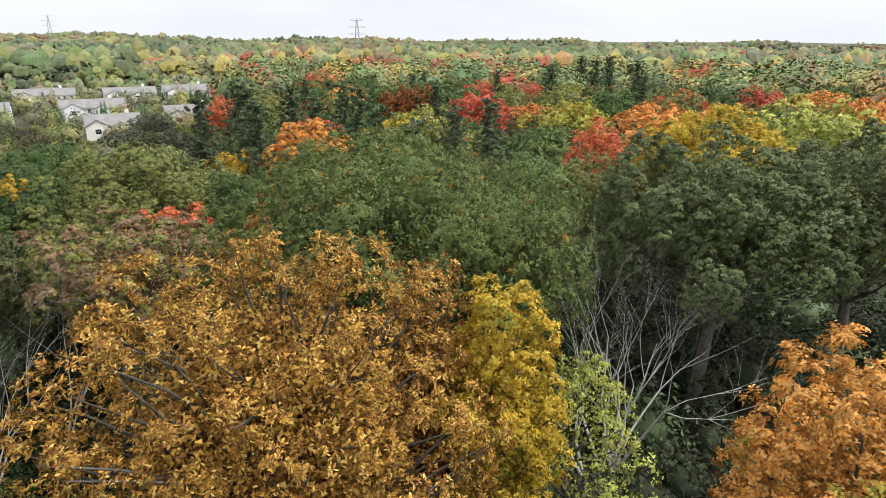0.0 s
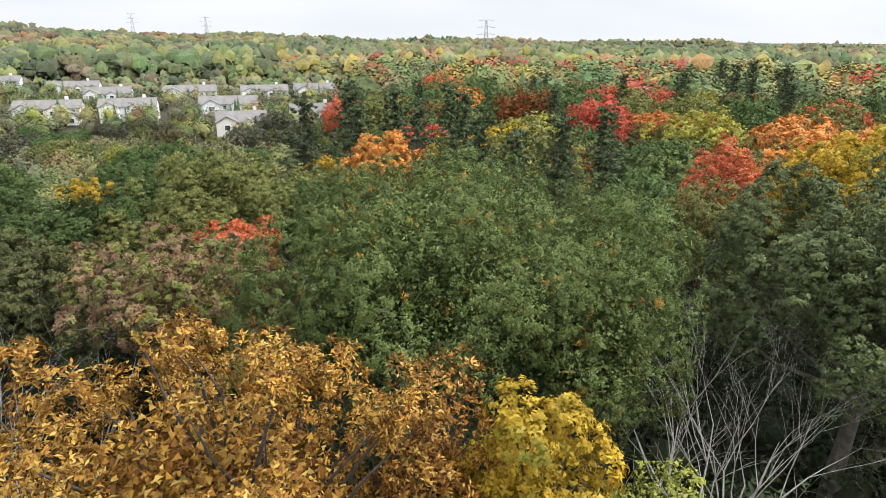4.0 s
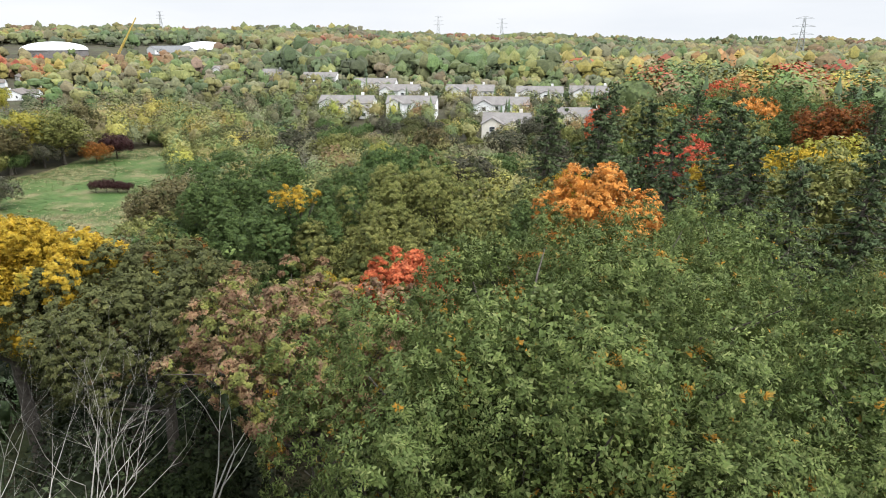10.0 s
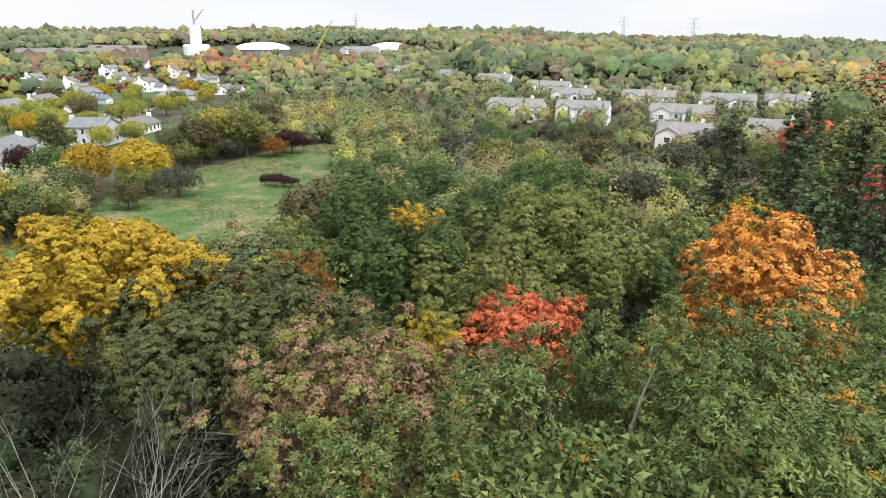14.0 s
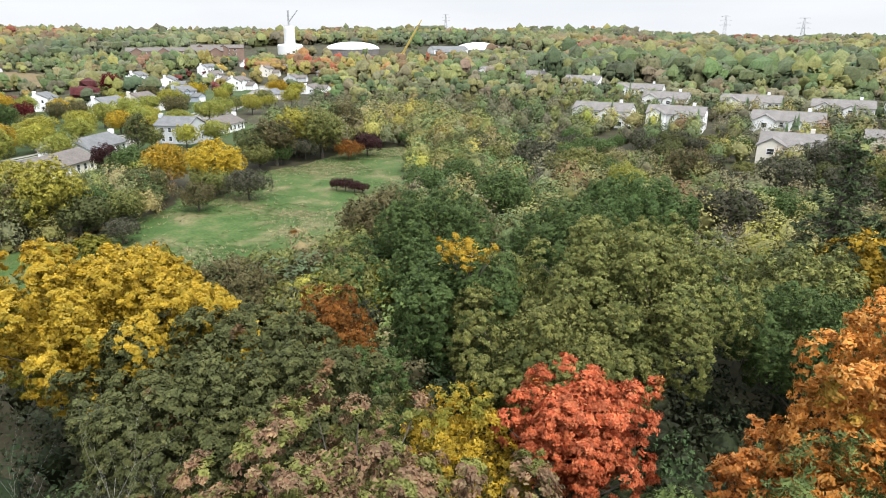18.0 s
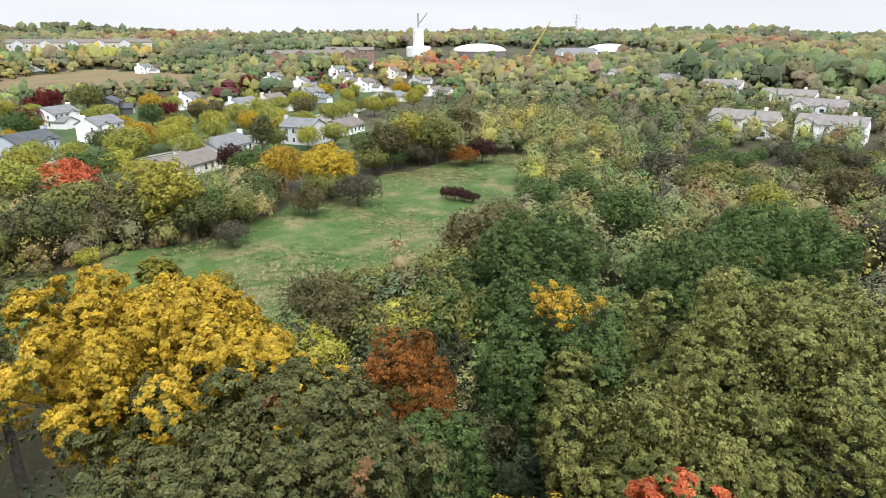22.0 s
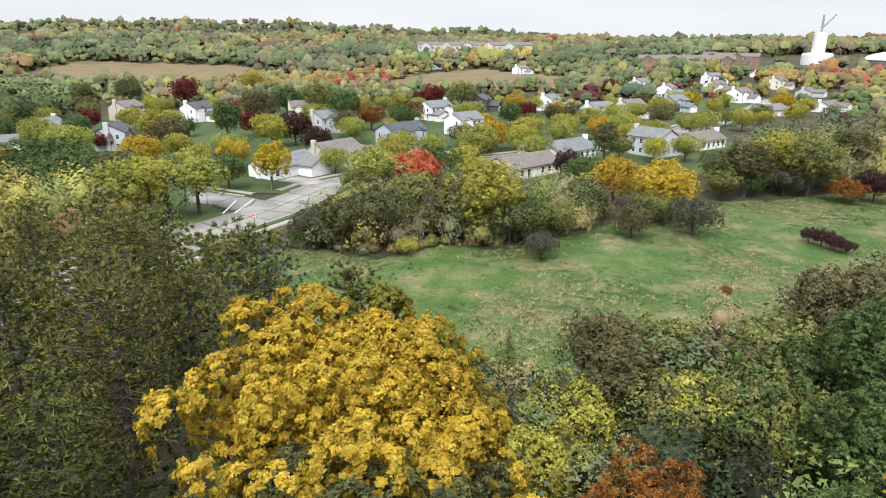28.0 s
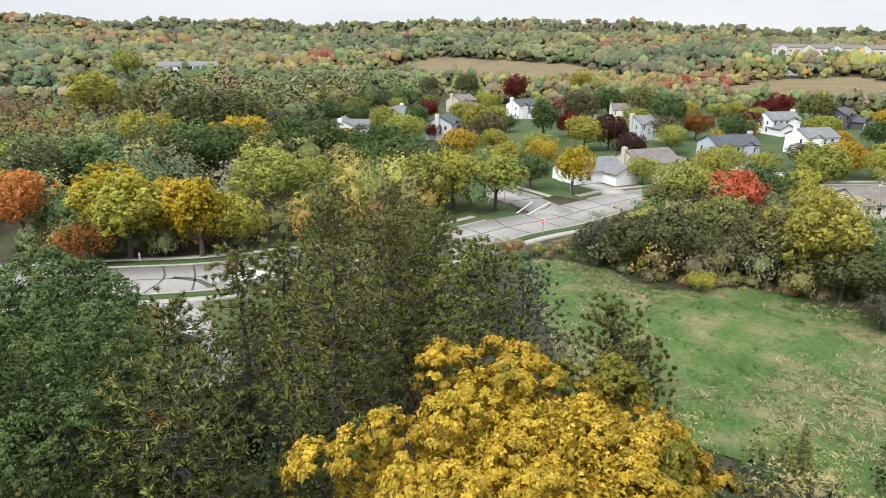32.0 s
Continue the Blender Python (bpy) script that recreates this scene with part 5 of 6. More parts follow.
OPEN = [MARSH, MARSH_EAST, [(-150, -330), (-200, -320), (-240, -370), (-180, -400)]]
PLANT_XY = np.array([(a, b) for a, b, _ in PLANTED] + [(a, b) for a, b, _ in HERO])
ESTATE = [(-140, -30), (-170, 40), (-230, 110), (-350, 210), (-480, 240), (-560, 200), (-420, 60), (-370, -40), (-300, -150), (-200, -150)]
BACK_GARDENS = [(-112, 5), (-140, -5), (-175, 20), (-260, 105), (-235, 130), (-175, 100), (-140, 66), (-112, 40)]
WORKS = [(-620, 200), (-820, 250), (-850, 480), (-700, 640), (-560, 560), (-560, 380)]


def scatter(r0, r1, spacing, heights, seed, az0=-50, az1=174):
    """Places for far trees in a ring round the flight, off roads, houses and open land; hues drift in patches."""
    rng = np.random.default_rng(seed)
    g = np.arange(-r1, r1, spacing)
    x, y = np.meshgrid(g, g)
    x = x.ravel() + rng.random(x.size) * spacing * 0.9
    y = y.ravel() + rng.random(y.size) * spacing * 0.9
    d, az = np.hypot(x + 10, y - 25), np.degrees(np.arctan2(-(x + 10), y - 25))
    ok = (d > r0) & (d < r1) & (az > az0) & (az < az1)
    for poly in OPEN:
        ok &= ~inside(x, y, poly)
    ok &= ~inside(x, y, MEADOW)
    ok &= ~(inside(x, y, WORKS) & (rng.random(x.size) < 0.92))
    ok &= ~(inside(x, y, ESTATE) & ((rng.random(x.size) < 0.4) | (d < 330)))
    ok &= ~inside(x, y, BACK_GARDENS)
    x, y, az, d = x[ok], y[ok], az[ok], d[ok]
    free = (near_line(x, y, MAIN_ROAD) > 9) & (near_line(x, y, SIDE_STREET) > 8)
    for a, b in HOUSES:
        free &= (x - a) ** 2 + (y - b) ** 2 > (15**2 if b < 200 else 12**2)
        if b > 200:
            w = math.hypot(a + 10, b - 25)
            free &= (x - a + (a + 10) / w * 17) ** 2 + (y - b + (b - 25) / w * 17) ** 2 > 12**2
    for a, b in PLANT_XY:
        free &= (x - a) ** 2 + (y - b) ** 2 > (spacing * 0.62) ** 2
    x, y, az, d = x[free], y[free], az[free], d[free]
    patch = np.sin(x * 0.013 + 2) + np.sin(y * 0.017 + x * 0.006) + rng.normal(size=x.size) * 0.9 + 0.3
    hues = ("spruce", "dark", "green", "green", "brush", "olive", "olive", "tan", "yellow", "rust", "gold", "orange", "red")
    edge = np.array([-2.0, -1.1, -0.5, -0.1, 0.3, 0.8, 1.2, 1.6, 2.0, 2.5, 2.9, 3.4])
    out = []
    for k in range(len(x)):
        h = heights[0] + (heights[1] - heights[0]) * rng.random()
        hue = hues[int(np.searchsorted(edge, patch[k]))]
        if 13 < az[k] < 75 and d[k] < 430:
            h *= 0.5 if d[k] > 150 else 0.58
            hue = ("brush", "dark", "green", "brush", "olive", "brush", "green", "dark", "olive", "brush")[int((np.sin(x[k] * 0.07) + np.sin(y[k] * 0.083 + x[k] * 0.03) + 2) * 2 + 2 * rng.random())]
        elif az[k] > 82 and 330 < d[k] < 640:
            h *= 0.55
        elif 45 < az[k] < 82 and 430 < d[k] < 800:
            h *= 0.7
        elif az[k] < 13 and d[k] < 400:
            h *= 1.3 if d[k] < 330 else 0.95
            hue = ("green", "dark", "olive", "yellow", "green", "orange", "dark", "spruce", "gold", "green", "dark", "rust", "olive", "green", "spruce", "red")[int(rng.integers(16))]
        elif 145 < az[k] < 164 and d[k] < 400:
            h *= 0.55
        if inside(x[k], y[k], ESTATE):
            h *= 0.62
            hue = ("yellow", "olive", "yellow", "green", "maroon", "gold", "tan", "dark")[int(rng.integers(8))]
        out.append((float(x[k]), float(y[k]), float(h), float(h * (1.05 if spacing > 12 else 0.9) * (1 + 0.4 * rng.random()) if hue != "spruce" else h * 0.9), hue))
    return out


FINE_BRUSH = {"round": [far_proto(k + 60, 1, 620, 0.062, 0.2, 0.7, 0.6) for k in range(5)], "cone": cone_proto(5)}
RIDGE = {"round": [lump_proto(k + 30, 3, 4, 0.12) for k in range(5)], "cone": cone_proto(6)}
NEAR_BRUSH = {"round": [far_proto(k + 40, 1, 1000, 0.058, 0.24, 0.6, 0.65) for k in range(5)], "cone": cone_proto(4)}
FAR_A = {"round": [far_proto(k, 1, 520, 0.07, 0.3, 0.35) for k in range(6)], "cone": cone_proto(1)}
FAR_B = {"round": [lump_proto(k + 10, 7, 60, 0.09) for k in range(6)], "cone": cone_proto(2)}
FAR_C = {"round": [lump_proto(k + 20, 5, 16, 0.12) for k in range(6)], "cone": cone_proto(3)}
# mix for brush under the crowns, mostly the hue with painted-in shade
PAINTED_SHADE = [("shade", 6), ("dark", 1.5)]
far_wood("understorey", undergrowth([(-70, 45), (-66, 30), (-30, 26), (-14, 8), (30, 5), (62, 30), (64, 58), (20, 72), (-35, 84), (-66, 78)], 4.6, (4, 9), PAINTED_SHADE, 13, 0.3, under=True)
         + undergrowth([(-10, 8), (-20, 28), (-45, 15), (-72, 10), (-58, -14), (-20, -25)], 5.5, (4, 8), PAINTED_SHADE, 14, 0.3, under=True), FINE_BRUSH, 5, "green understorey beneath the tall trees, shade painted into its leaves")
far_wood("wood_edge", undergrowth([(-62, 60), (-40, 52), (-30, 62), (-34, 84), (-60, 92)], 4.4, (5, 9), [("green", 4), ("dark", 2), ("olive", 2), ("tan", 0.6)], 43, 0.3, under=True), NEAR_BRUSH, 13, "green and olive brush under the wood by the meadow")
far_wood("meadow_edge", undergrowth([(-71, 30), (-77, 52), (-94, 80), (-84, 88), (-62, 78), (-54, 50), (-58, 34)], 3.6, (2.5, 6), [("olive", 4), ("tan", 3.5), ("brush", 0.8), ("green", 2), ("yellow", 1.2), ("rust", 0.6)], 19, 0.3, under=True), FINE_BRUSH, 10, "olive and straw brush at the meadow's edge")
far_wood("brush", undergrowth([(-150, 128), (-124, 110), (-108, 96), (-86, 72), (-66, 88), (-35, 84), (-25, 150), (-70, 158), (-150, 165)], 5.6, (4.5, 8.5), [("brush", 2.5), ("tan", 2), ("olive", 4), ("green", 3), ("yellow", 0.6), ("dark", 1.5), ("rust", 0.3)], 12, 0.4), NEAR_BRUSH, 6, "grey-brown and olive brush beyond the meadow")
far_wood("hedge", undergrowth([(-112, 6), (-122, 4), (-146, 12), (-160, 30), (-150, 60), (-130, 62), (-117, 44), (-111, 26)], 4.4, (3.5, 7.5), [("brush", 0.6), ("dark", 0.5), ("tan", 3), ("olive", 4), ("yellow", 1.6), ("rust", 0.4), ("green", 1)], 16, 0.4)
         + undergrowth([(-171, 126), (-150, 134), (-150, 165), (-210, 175), (-215, 120), (-180, 92), (-160, 98)], 6.0, (6, 11), [("olive", 3), ("tan", 2), ("yellow", 2.5), ("brush", 2), ("green", 1.5)], 15), NEAR_BRUSH, 7, "tangled hedge of brush and small trees along the meadow")
far_wood("roadside_trees", undergrowth([(-70, -60), (-40, -80), (-120, -140), (-175, -130), (-140, -70), (-110, -45), (-95, -38)], 8.5, (7, 12), [("green", 3), ("dark", 3), ("yellow", 1.5), ("olive", 2), ("gold", 0.6), ("brush", 2)], 17)
         + undergrowth([(-88, -34), (-124, -18), (-132, -24), (-144, -60), (-120, -60)], 6.0, (6, 10), [("olive", 3), ("yellow", 2), ("green", 1)], 18), NEAR_BRUSH, 8, "green and yellow trees beyond the main road")
far_wood("dry_growth", undergrowth([(-103, -4), (-112, 4), (-110, 20), (-115, 33), (-120, 46), (-128, 53), (-122, 34), (-117, 18), (-120, 4), (-112, -8)], 2.0, (0.9, 2.4), [("rust", 3), ("tan", 4), ("olive", 2), ("green", 1), ("brush", 2)], 41, 0.3, (1.0, 1.4)), NEAR_BRUSH, 11, "low rust and straw-brown growth at the hedge's foot")
far_wood("roadside_shrubs", undergrowth([(-58, -56), (-72, -45), (-84, -37), (-104, -27), (-120, -22), (-128, -30), (-110, -44), (-90, -54), (-68, -70)], 4.2, (3, 7.5), [("yellow", 3), ("olive", 3), ("gold", 1.2), ("green", 2), ("tan", 1), ("rust", 0.5)], 42, 0.35), NEAR_BRUSH, 12, "yellow and olive shrubs lining the main road")
NEAR_RING = scatter(140, 330, 9.8, (10, 16), 31)
CLOSE = [p for p in NEAR_RING if math.hypot(p[0] + 10, p[1] - 35) < 195]
LEAF_OF = {"dark": "oak_dark", "olive": "oak_olive", "yellow": "yellow_green", "brush": "grey_brush"}
for tx, ty, th, tw, hue in CLOSE:
    leaf = LEAF_OF.get(hue, hue)
    conical = leaf == "spruce"
    plant(tx, ty, th * (1.15 if conical else 1.0), leaf, "cone" if conical else "round", f"{WORD[leaf]} {'spruce' if conical else 'tree'} in the mixed autumn woods", "spruce" if conical else "tree", 9)
AUTUMN = {"round": [far_proto(k + 80, 2, 800, 0.066, 0.33, 0.3, 0.75) for k in range(6)], "cone": cone_proto(7)}
REST = [p for p in NEAR_RING if p not in CLOSE]
far_wood("autumn_wood", [p for p in REST if p[0] > -0.25 * p[1]], AUTUMN, 9, "dense mixed autumn wood")
# the last number is the painted haze, stronger for each farther ring
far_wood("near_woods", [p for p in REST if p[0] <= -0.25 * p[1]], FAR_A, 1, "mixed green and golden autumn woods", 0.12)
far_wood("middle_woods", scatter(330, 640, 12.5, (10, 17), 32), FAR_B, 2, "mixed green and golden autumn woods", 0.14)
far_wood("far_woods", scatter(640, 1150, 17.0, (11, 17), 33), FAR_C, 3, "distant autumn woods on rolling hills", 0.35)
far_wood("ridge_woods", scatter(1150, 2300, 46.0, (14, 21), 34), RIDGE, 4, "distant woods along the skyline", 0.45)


rng = np.random.default_rng(88)
far_wood("apartment_trees", [(-690 - 12 * rng.random() + 0.1 * k, -85 + k * 5.5, 14 + 6 * rng.random(), 10 + 3 * rng.random(), ("olive", "yellow", "green", "dark", "gold", "olive")[int(rng.integers(6))]) for k in range(28)], FAR_B, 21, "trees in front of the pale apartments")
far_wood("terrace_spruces", [(hx + 6 * rng.normal() + 9, hy + 4 * rng.normal() - 12, 6 + 4 * rng.random(), 7.5, "spruce") for hx, hy in HOUSES if hy > 200 and -400 < hx < -60 for _ in range(3)], FAR_B, 22, "small dark spruces between the terraces")
far_wood("terrace_trees", [(hx - (hx + 10) * (11 + 19 * rng.random()) / 300 + 11 * rng.normal(), hy - (hy - 25) * (11 + 19 * rng.random()) / 300 + 3 * rng.normal(), 4.5 + 4 * rng.random(), 5 + 3.5 * rng.random(), ("olive", "rust", "dark", "yellow", "tan", "green", "spruce", "brush")[int(rng.integers(8))]) for hx, hy in HOUSES if hy > 200 and -400 < hx < -60 for _ in range(13)], FAR_A, 23, "garden trees and shrubs in front of the terraces")


# ---- far structures ----
PAINT = surface("white_painted_steel", [(0.3, (0.576, 0.584, 0.592)), (0.7, (0.656, 0.664, 0.672))], 0.1, 1.0, 0.6, fine_amount=0.1)
TANK = surface("weathered_tank_wall", [(0.3, (0.144, 0.137, 0.137)), (0.7, (0.216, 0.202, 0.194))], 0.08, 0.6, 0.8)
STEEL = surface("galvanised_steel", [(0.3, (0.28, 0.3, 0.31)), (0.7, (0.4, 0.42, 0.43))], 0.4, 3.0, 0.6, metal=0.4)
CRANE = surface("crane_paint", [(0.3, (0.5, 0.36, 0.08)), (0.7, (0.6, 0.45, 0.12))], 0.4, 3.0, 0.6)
BRICK = surface("apartment_brick", [(0.3, (0.187, 0.122, 0.0936)), (0.7, (0.259, 0.18, 0.144))], 0.1, 2.0, 0.85)


def lathe(profile, sides=32):
    """A turned shape from (radius, height) pairs."""
    bm = bmesh.new()
    rings = [[bm.verts.new((r * math.cos(a * 2 * math.pi / sides), r * math.sin(a * 2 * math.pi / sides), z)) for a in range(sides)] for r, z in profile]
    for p, q in zip(rings, rings[1:]):
        for a in range(sides):
            bm.faces.new((p[a], p[(a + 1) % sides], q[(a + 1) % sides], q[a]))
    bm.faces.new(rings[-1])
    return bm


def bars(lines, radius):
    bm_v, bm_f = tubes([[(*a, radius), (*b, radius)] for a, b in lines], 4)
    return bm_v, bm_f


def thing(name, x, y, label, category, z=None, turn=0.0):
    t = new(name)
    t.matrix_basis = Matrix.Translation((x, y, ground_z(x, y) if z is None else z)) @ Matrix.Rotation(radians(turn), 4, "Z")
    return tagged(t, label, category)


def pylon(x, y, h, turn):
    t = thing("power_pylon", x, y, "grey lattice steel power pylon", "pylon", turn=turn)
    lines = []
    width = lambda s: 4.2 * (1 - s) ** 1.3 + 0.7
    levels = np.linspace(0, 1, 10)
    for a, b in zip(levels, levels[1:]):
        for k in range(4):
            c = [((-1, -1), (1, -1), (1, 1), (-1, 1))[(k + j) % 4] for j in (0, 1)]
            p, q = [np.array([c[j][0] * width(a), c[j][1] * width(a), a * h]) for j in (0, 1)]
            u, v = [np.array([c[j][0] * width(b), c[j][1] * width(b), b * h]) for j in (0, 1)]
            lines += [(p, u), (p, v), (q, u), (u, v)]
    part("lattice", mesh_from("lattice", *bars(lines, 0.1), [STEEL]), t)
    for s, w in ((0.98, 6.5), (0.84, 8.5), (0.7, 8.5)):
        arm = []
        for e in (-1, 1):
            for o in (-0.6, 0.6):
                arm += [((0, o, s * h), (e * w, 0, s * h + 0.4)), ((0, o, s * h + 2.0), (e * w, 0, s * h + 0.4))]
        part("cross_arm", mesh_from("cross_arm", *bars(arm, 0.1), [STEEL]), t)


pylon(-30, 628, 43, 10)
pylon(-447, 929, 44, 30)
pylon(-583, 968, 44, 30)
pylon(-1180, 880, 44, 40)

t = thing("water_tower", -713, 329, "white cylindrical tower under construction on a wide base", "tower")
g = ground_z(-713, 329)
part("base", (lathe([(14, -2), (14, 22 - g), (12.5, 23.5 - g), (6, 24 - g)]), PAINT), t)
part("shaft", (lathe([(6.1, 24 - g), (6.1, 41 - g), (5.6, 42 - g), (5.6, 43 - g)]), PAINT), t)
part("mast", (lathe([(1.0, 43 - g), (1.0, 59 - g)], 8), STEEL), t)
part("boom", mesh_from("boom", *bars([((0, 0, 46 - g), (5.5, 9, 59 - g)), ((0, 0, 47 - g), (5.5, 9, 59.5 - g))], 0.3), [STEEL]), t)
t = thing("storage_tank", -684, 392, "round grey tank with a shallow white dome", "tank")
g = ground_z(-684, 392)
part("wall", (lathe([(30, -2), (30, 18 - g)], 48), TANK), t)
part("dome", (lathe([(30.6, 18 - g)] + [(30.6 * math.cos(a), 18 - g + 8 * math.sin(a)) for a in np.linspace(0.08, 1.5, 8)], 48), PAINT), t)
t = thing("storage_tank", -656, 553, "low round tank with a white dome", "tank")
g = ground_z(-656, 553)
part("wall", (lathe([(28, -2), (28, 16 - g)], 48), TANK), t)
part("dome", (lathe([(28.6, 16 - g)] + [(28.6 * math.cos(a), 16 - g + 9 * math.sin(a)) for a in np.linspace(0.08, 1.5, 8)], 48), PAINT), t)
t = thing("crawler_crane", -630, 425, "yellow lattice-boom crane at the works", "crane")
part("cab", (bx(-3, -2, 0, 3, 2, 3), CRANE), t)
part("boom", mesh_from("boom", *bars([((s, o, 2), (12 + s * 0.2, 18 + o * 0.2, 38)) for s in (-0.9, 0.9) for o in (-0.9, 0.9)], 0.3), [CRANE]), t)


def block(name, a, b, depth, h, floors, mat, roof, label):
    """A long building between two ends: wall, pitched roof, rows of windows."""
    a, b = np.array(a, float), np.array(b, float)
    long = float(np.linalg.norm(b - a))
    m = (a + b) / 2
    z = min(ground_z(*a), ground_z(*b), ground_z(*m))
    t = new(name)
    t.matrix_basis = Matrix.Translation((*m, z)) @ Matrix.Rotation(math.atan2(b[1] - a[1], b[0] - a[0]), 4, "Z")
    part("wall", (gable_body(long, depth, h, 3.0), mat), t)
    part("roof", (gable_roof(long, depth, h, 3.0), roof), t)
    for k in np.arange(-long / 2 + 9, long / 2 - 5, 22.0) if floors > 2 else ():
        for e in (-1, 1):
            turn = Matrix.Translation((k, e * depth / 2, 0)) @ Matrix.Rotation(math.pi / 2, 4, "Z")
            part("gable_wall", (gable_body(4.0, 9.0, h, 2.8), WALLS["grey"] if mat is not BRICK else mat), t, at=turn)
            part("gable_roof", (gable_roof(4.0, 9.0, h, 2.8), roof), t, at=turn)
    for s in range(floors):
        for k in np.arange(-long / 2 + 3, long / 2 - 2, 6.5):
            for e in (-1, 1):
                add_window(t, pose(k, e * (depth / 2 + 0.03), h * (s + 0.55) / floors, 0, 0, 90 - 90 * e), 1.9, 1.2)
    return tagged(t, label, "building")


block("apartment_building", (-727, -71), (-736, 50), 16, 20, 3, WALLS["tan"], ROOFS["brown"], "long pale apartment building on the rise")
block("apartment_building", (-647, 147), (-629, 227), 15, 12, 3, BRICK, ROOFS["brown"], "long brick apartment building with a brown roof")
block("apartment_building", (-690, 215), (-672, 262), 15, 12, 3, BRICK, ROOFS["brown"], "brick apartment building near the tower")
for wx, wy, wl in ((-1080, 330, 70), (-1010, 420, 50), (-1150, 190, 80), (-980, 250, 40), (-640, 470, 40), (-600, 455, 26)):
    block("warehouse", (wx, wy), (wx + wl * 0.3, wy + wl), 24, 9 if wx < -900 else 5, 1, PAINT, ROOFS["grey"], "pale flat warehouse in the distant town")

block("apartment_building", (-335, -470), (-375, -445), 18, 8, 2, WALLS["white"], ROOFS["grey"], "low white clinic building with a grey roof")

# ---- streets and their furniture ----
sheet("lawn", [(-150, -13), (-163, -2), (-190, 30), (-220, 66), (-255, 100), (-330, 150), (-420, 205), (-420, 160), (-380, 60), (-350, -40), (-300, -140), (-220, -150), (-150, -125), (-140, -70)], 3.0, -0.01, LAWN, "mown green lawns round the houses", "lawn", 21, 0.0, 1.5)
sheet("lawn", [(-170, 22), (-158, 38), (-168, 66), (-205, 108), (-240, 122), (-250, 108), (-225, 76), (-195, 42)], 3.0, 0.0, LAWN, "mown green lawns behind the ranch houses", "lawn", 22, 0.0, 1.5)
sheet("lawn", [(-50, -42), (-60, -30), (-76, -19), (-70, -8), (-50, -6), (-40, -20)], 1.5, 0.0, LAWN, "mown grass strip beside the road", "lawn", 23, 0.0, 0.8)

sheet("lawn", [(-110, -18), (-124, -14), (-132, -12), (-138, -24), (-141, -34), (-128, -30), (-114, -24)], 1.5, 0.02, LAWN, "mown grass at the street corner", "lawn", 24, 0.0, 0.8)
FAR_KERB = [(-30, -75), (-50, -54), (-62, -43), (-71, -34), (-81, -27), (-100, -16.5), (-122, -11)]
NEAR_SIDE = [(-30, -75), (-50, -54), (-62, -43), (-71, -34), (-81, -27), (-100, -16.5), (-122, -11), (-134, -6.5), (-148, -3.5)]
BEYOND = [(-150, -2.8), (-167, 4), (-194, 30), (-224, 64), (-262, 97), (-330, 140)]
for name, line, sides in (("kerb", FAR_KERB, (5.6,)), ("kerb", NEAR_SIDE, (-5.6,)), ("kerb", BEYOND, (5.6, -5.6))):
    for s in sides:
        ribbon(name, line, s + 0.35 * (s > 0), s - 0.35 * (s < 0), -0.2, 0.19, WALK, "pale raised concrete kerb", "kerb")
ribbon("pavement", FAR_KERB, 9.7, 8.2, -0.2, 0.16, WALK, "pale concrete footpath beside the road", "pavement")
ribbon("pavement", NEAR_SIDE, -7.9, -9.3, -0.2, 0.16, WALK, "pale concrete footpath beside the road", "pavement")
ribbon("pavement", BEYOND, 9.7, 8.2, -0.2, 0.16, WALK, "pale concrete footpath past the corner house", "pavement")
ribbon("verge", FAR_KERB, 8.2, 5.95, -0.2, 0.14, LAWN, "strip of grass between kerb and footpath", "verge")
ribbon("verge", NEAR_SIDE, -5.95, -7.9, -0.2, 0.14, LAWN, "strip of grass between kerb and footpath", "verge")
SIDE_KERB = SIDE_STREET[1:]
for s in (4.3, -4.3):
    ribbon("kerb", SIDE_KERB, s + 0.35 * (s > 0), s - 0.35 * (s < 0), -0.2, 0.2, WALK, "pale raised concrete kerb", "kerb")
ribbon("pavement", SIDE_KERB, -6.6, -8.0, -0.2, 0.16, WALK, "pale concrete footpath beside the side street", "pavement")

# tar seams and paint on the road
ROAD = bpy.data.objects["road"]
rng = np.random.default_rng(77)


def seam(line, wide, name="tar_seam", mat=TAR, top=0.068):
    ob = ribbon(name, line, wide / 2, -wide / 2, 0.0, top, mat, "", "", 1.5, "")
    ob.parent = ROAD
    return ob


seam([(x, y) for x, y in MAIN_ROAD], 0.28)
for k in range(2, 12):
    a, b = np.array(MAIN_ROAD[k]), np.array(MAIN_ROAD[k + 1])
    w = (b - a) / np.linalg.norm(b - a)
    n = np.array([-w[1], w[0]])
    for s in np.arange(1, np.linalg.norm(b - a), 7.5):
        c = a + w * s
        seam([tuple(c + n * 5.3), tuple(c + w * rng.normal() * 0.5), tuple(c - n * 5.3)], 0.22 + 0.2 * rng.random())
seam([(-70, -35.5), (-71.5, -31.5), (-71, -28)], 0.9)
seam([(-131, -16), (-137, -12), (-143, -12.5)], 0.35, top=0.083)
seam([(-140, -20), (-146, -17)], 0.4, top=0.083)
seam([(-131.5, -14.5), (-142, -16.5)], 0.3, "stop_line", TRIM, 0.085)
seam([(-132, -12.3), (-144, -13.4)], 0.2, "stop_line", TRIM, 0.085)


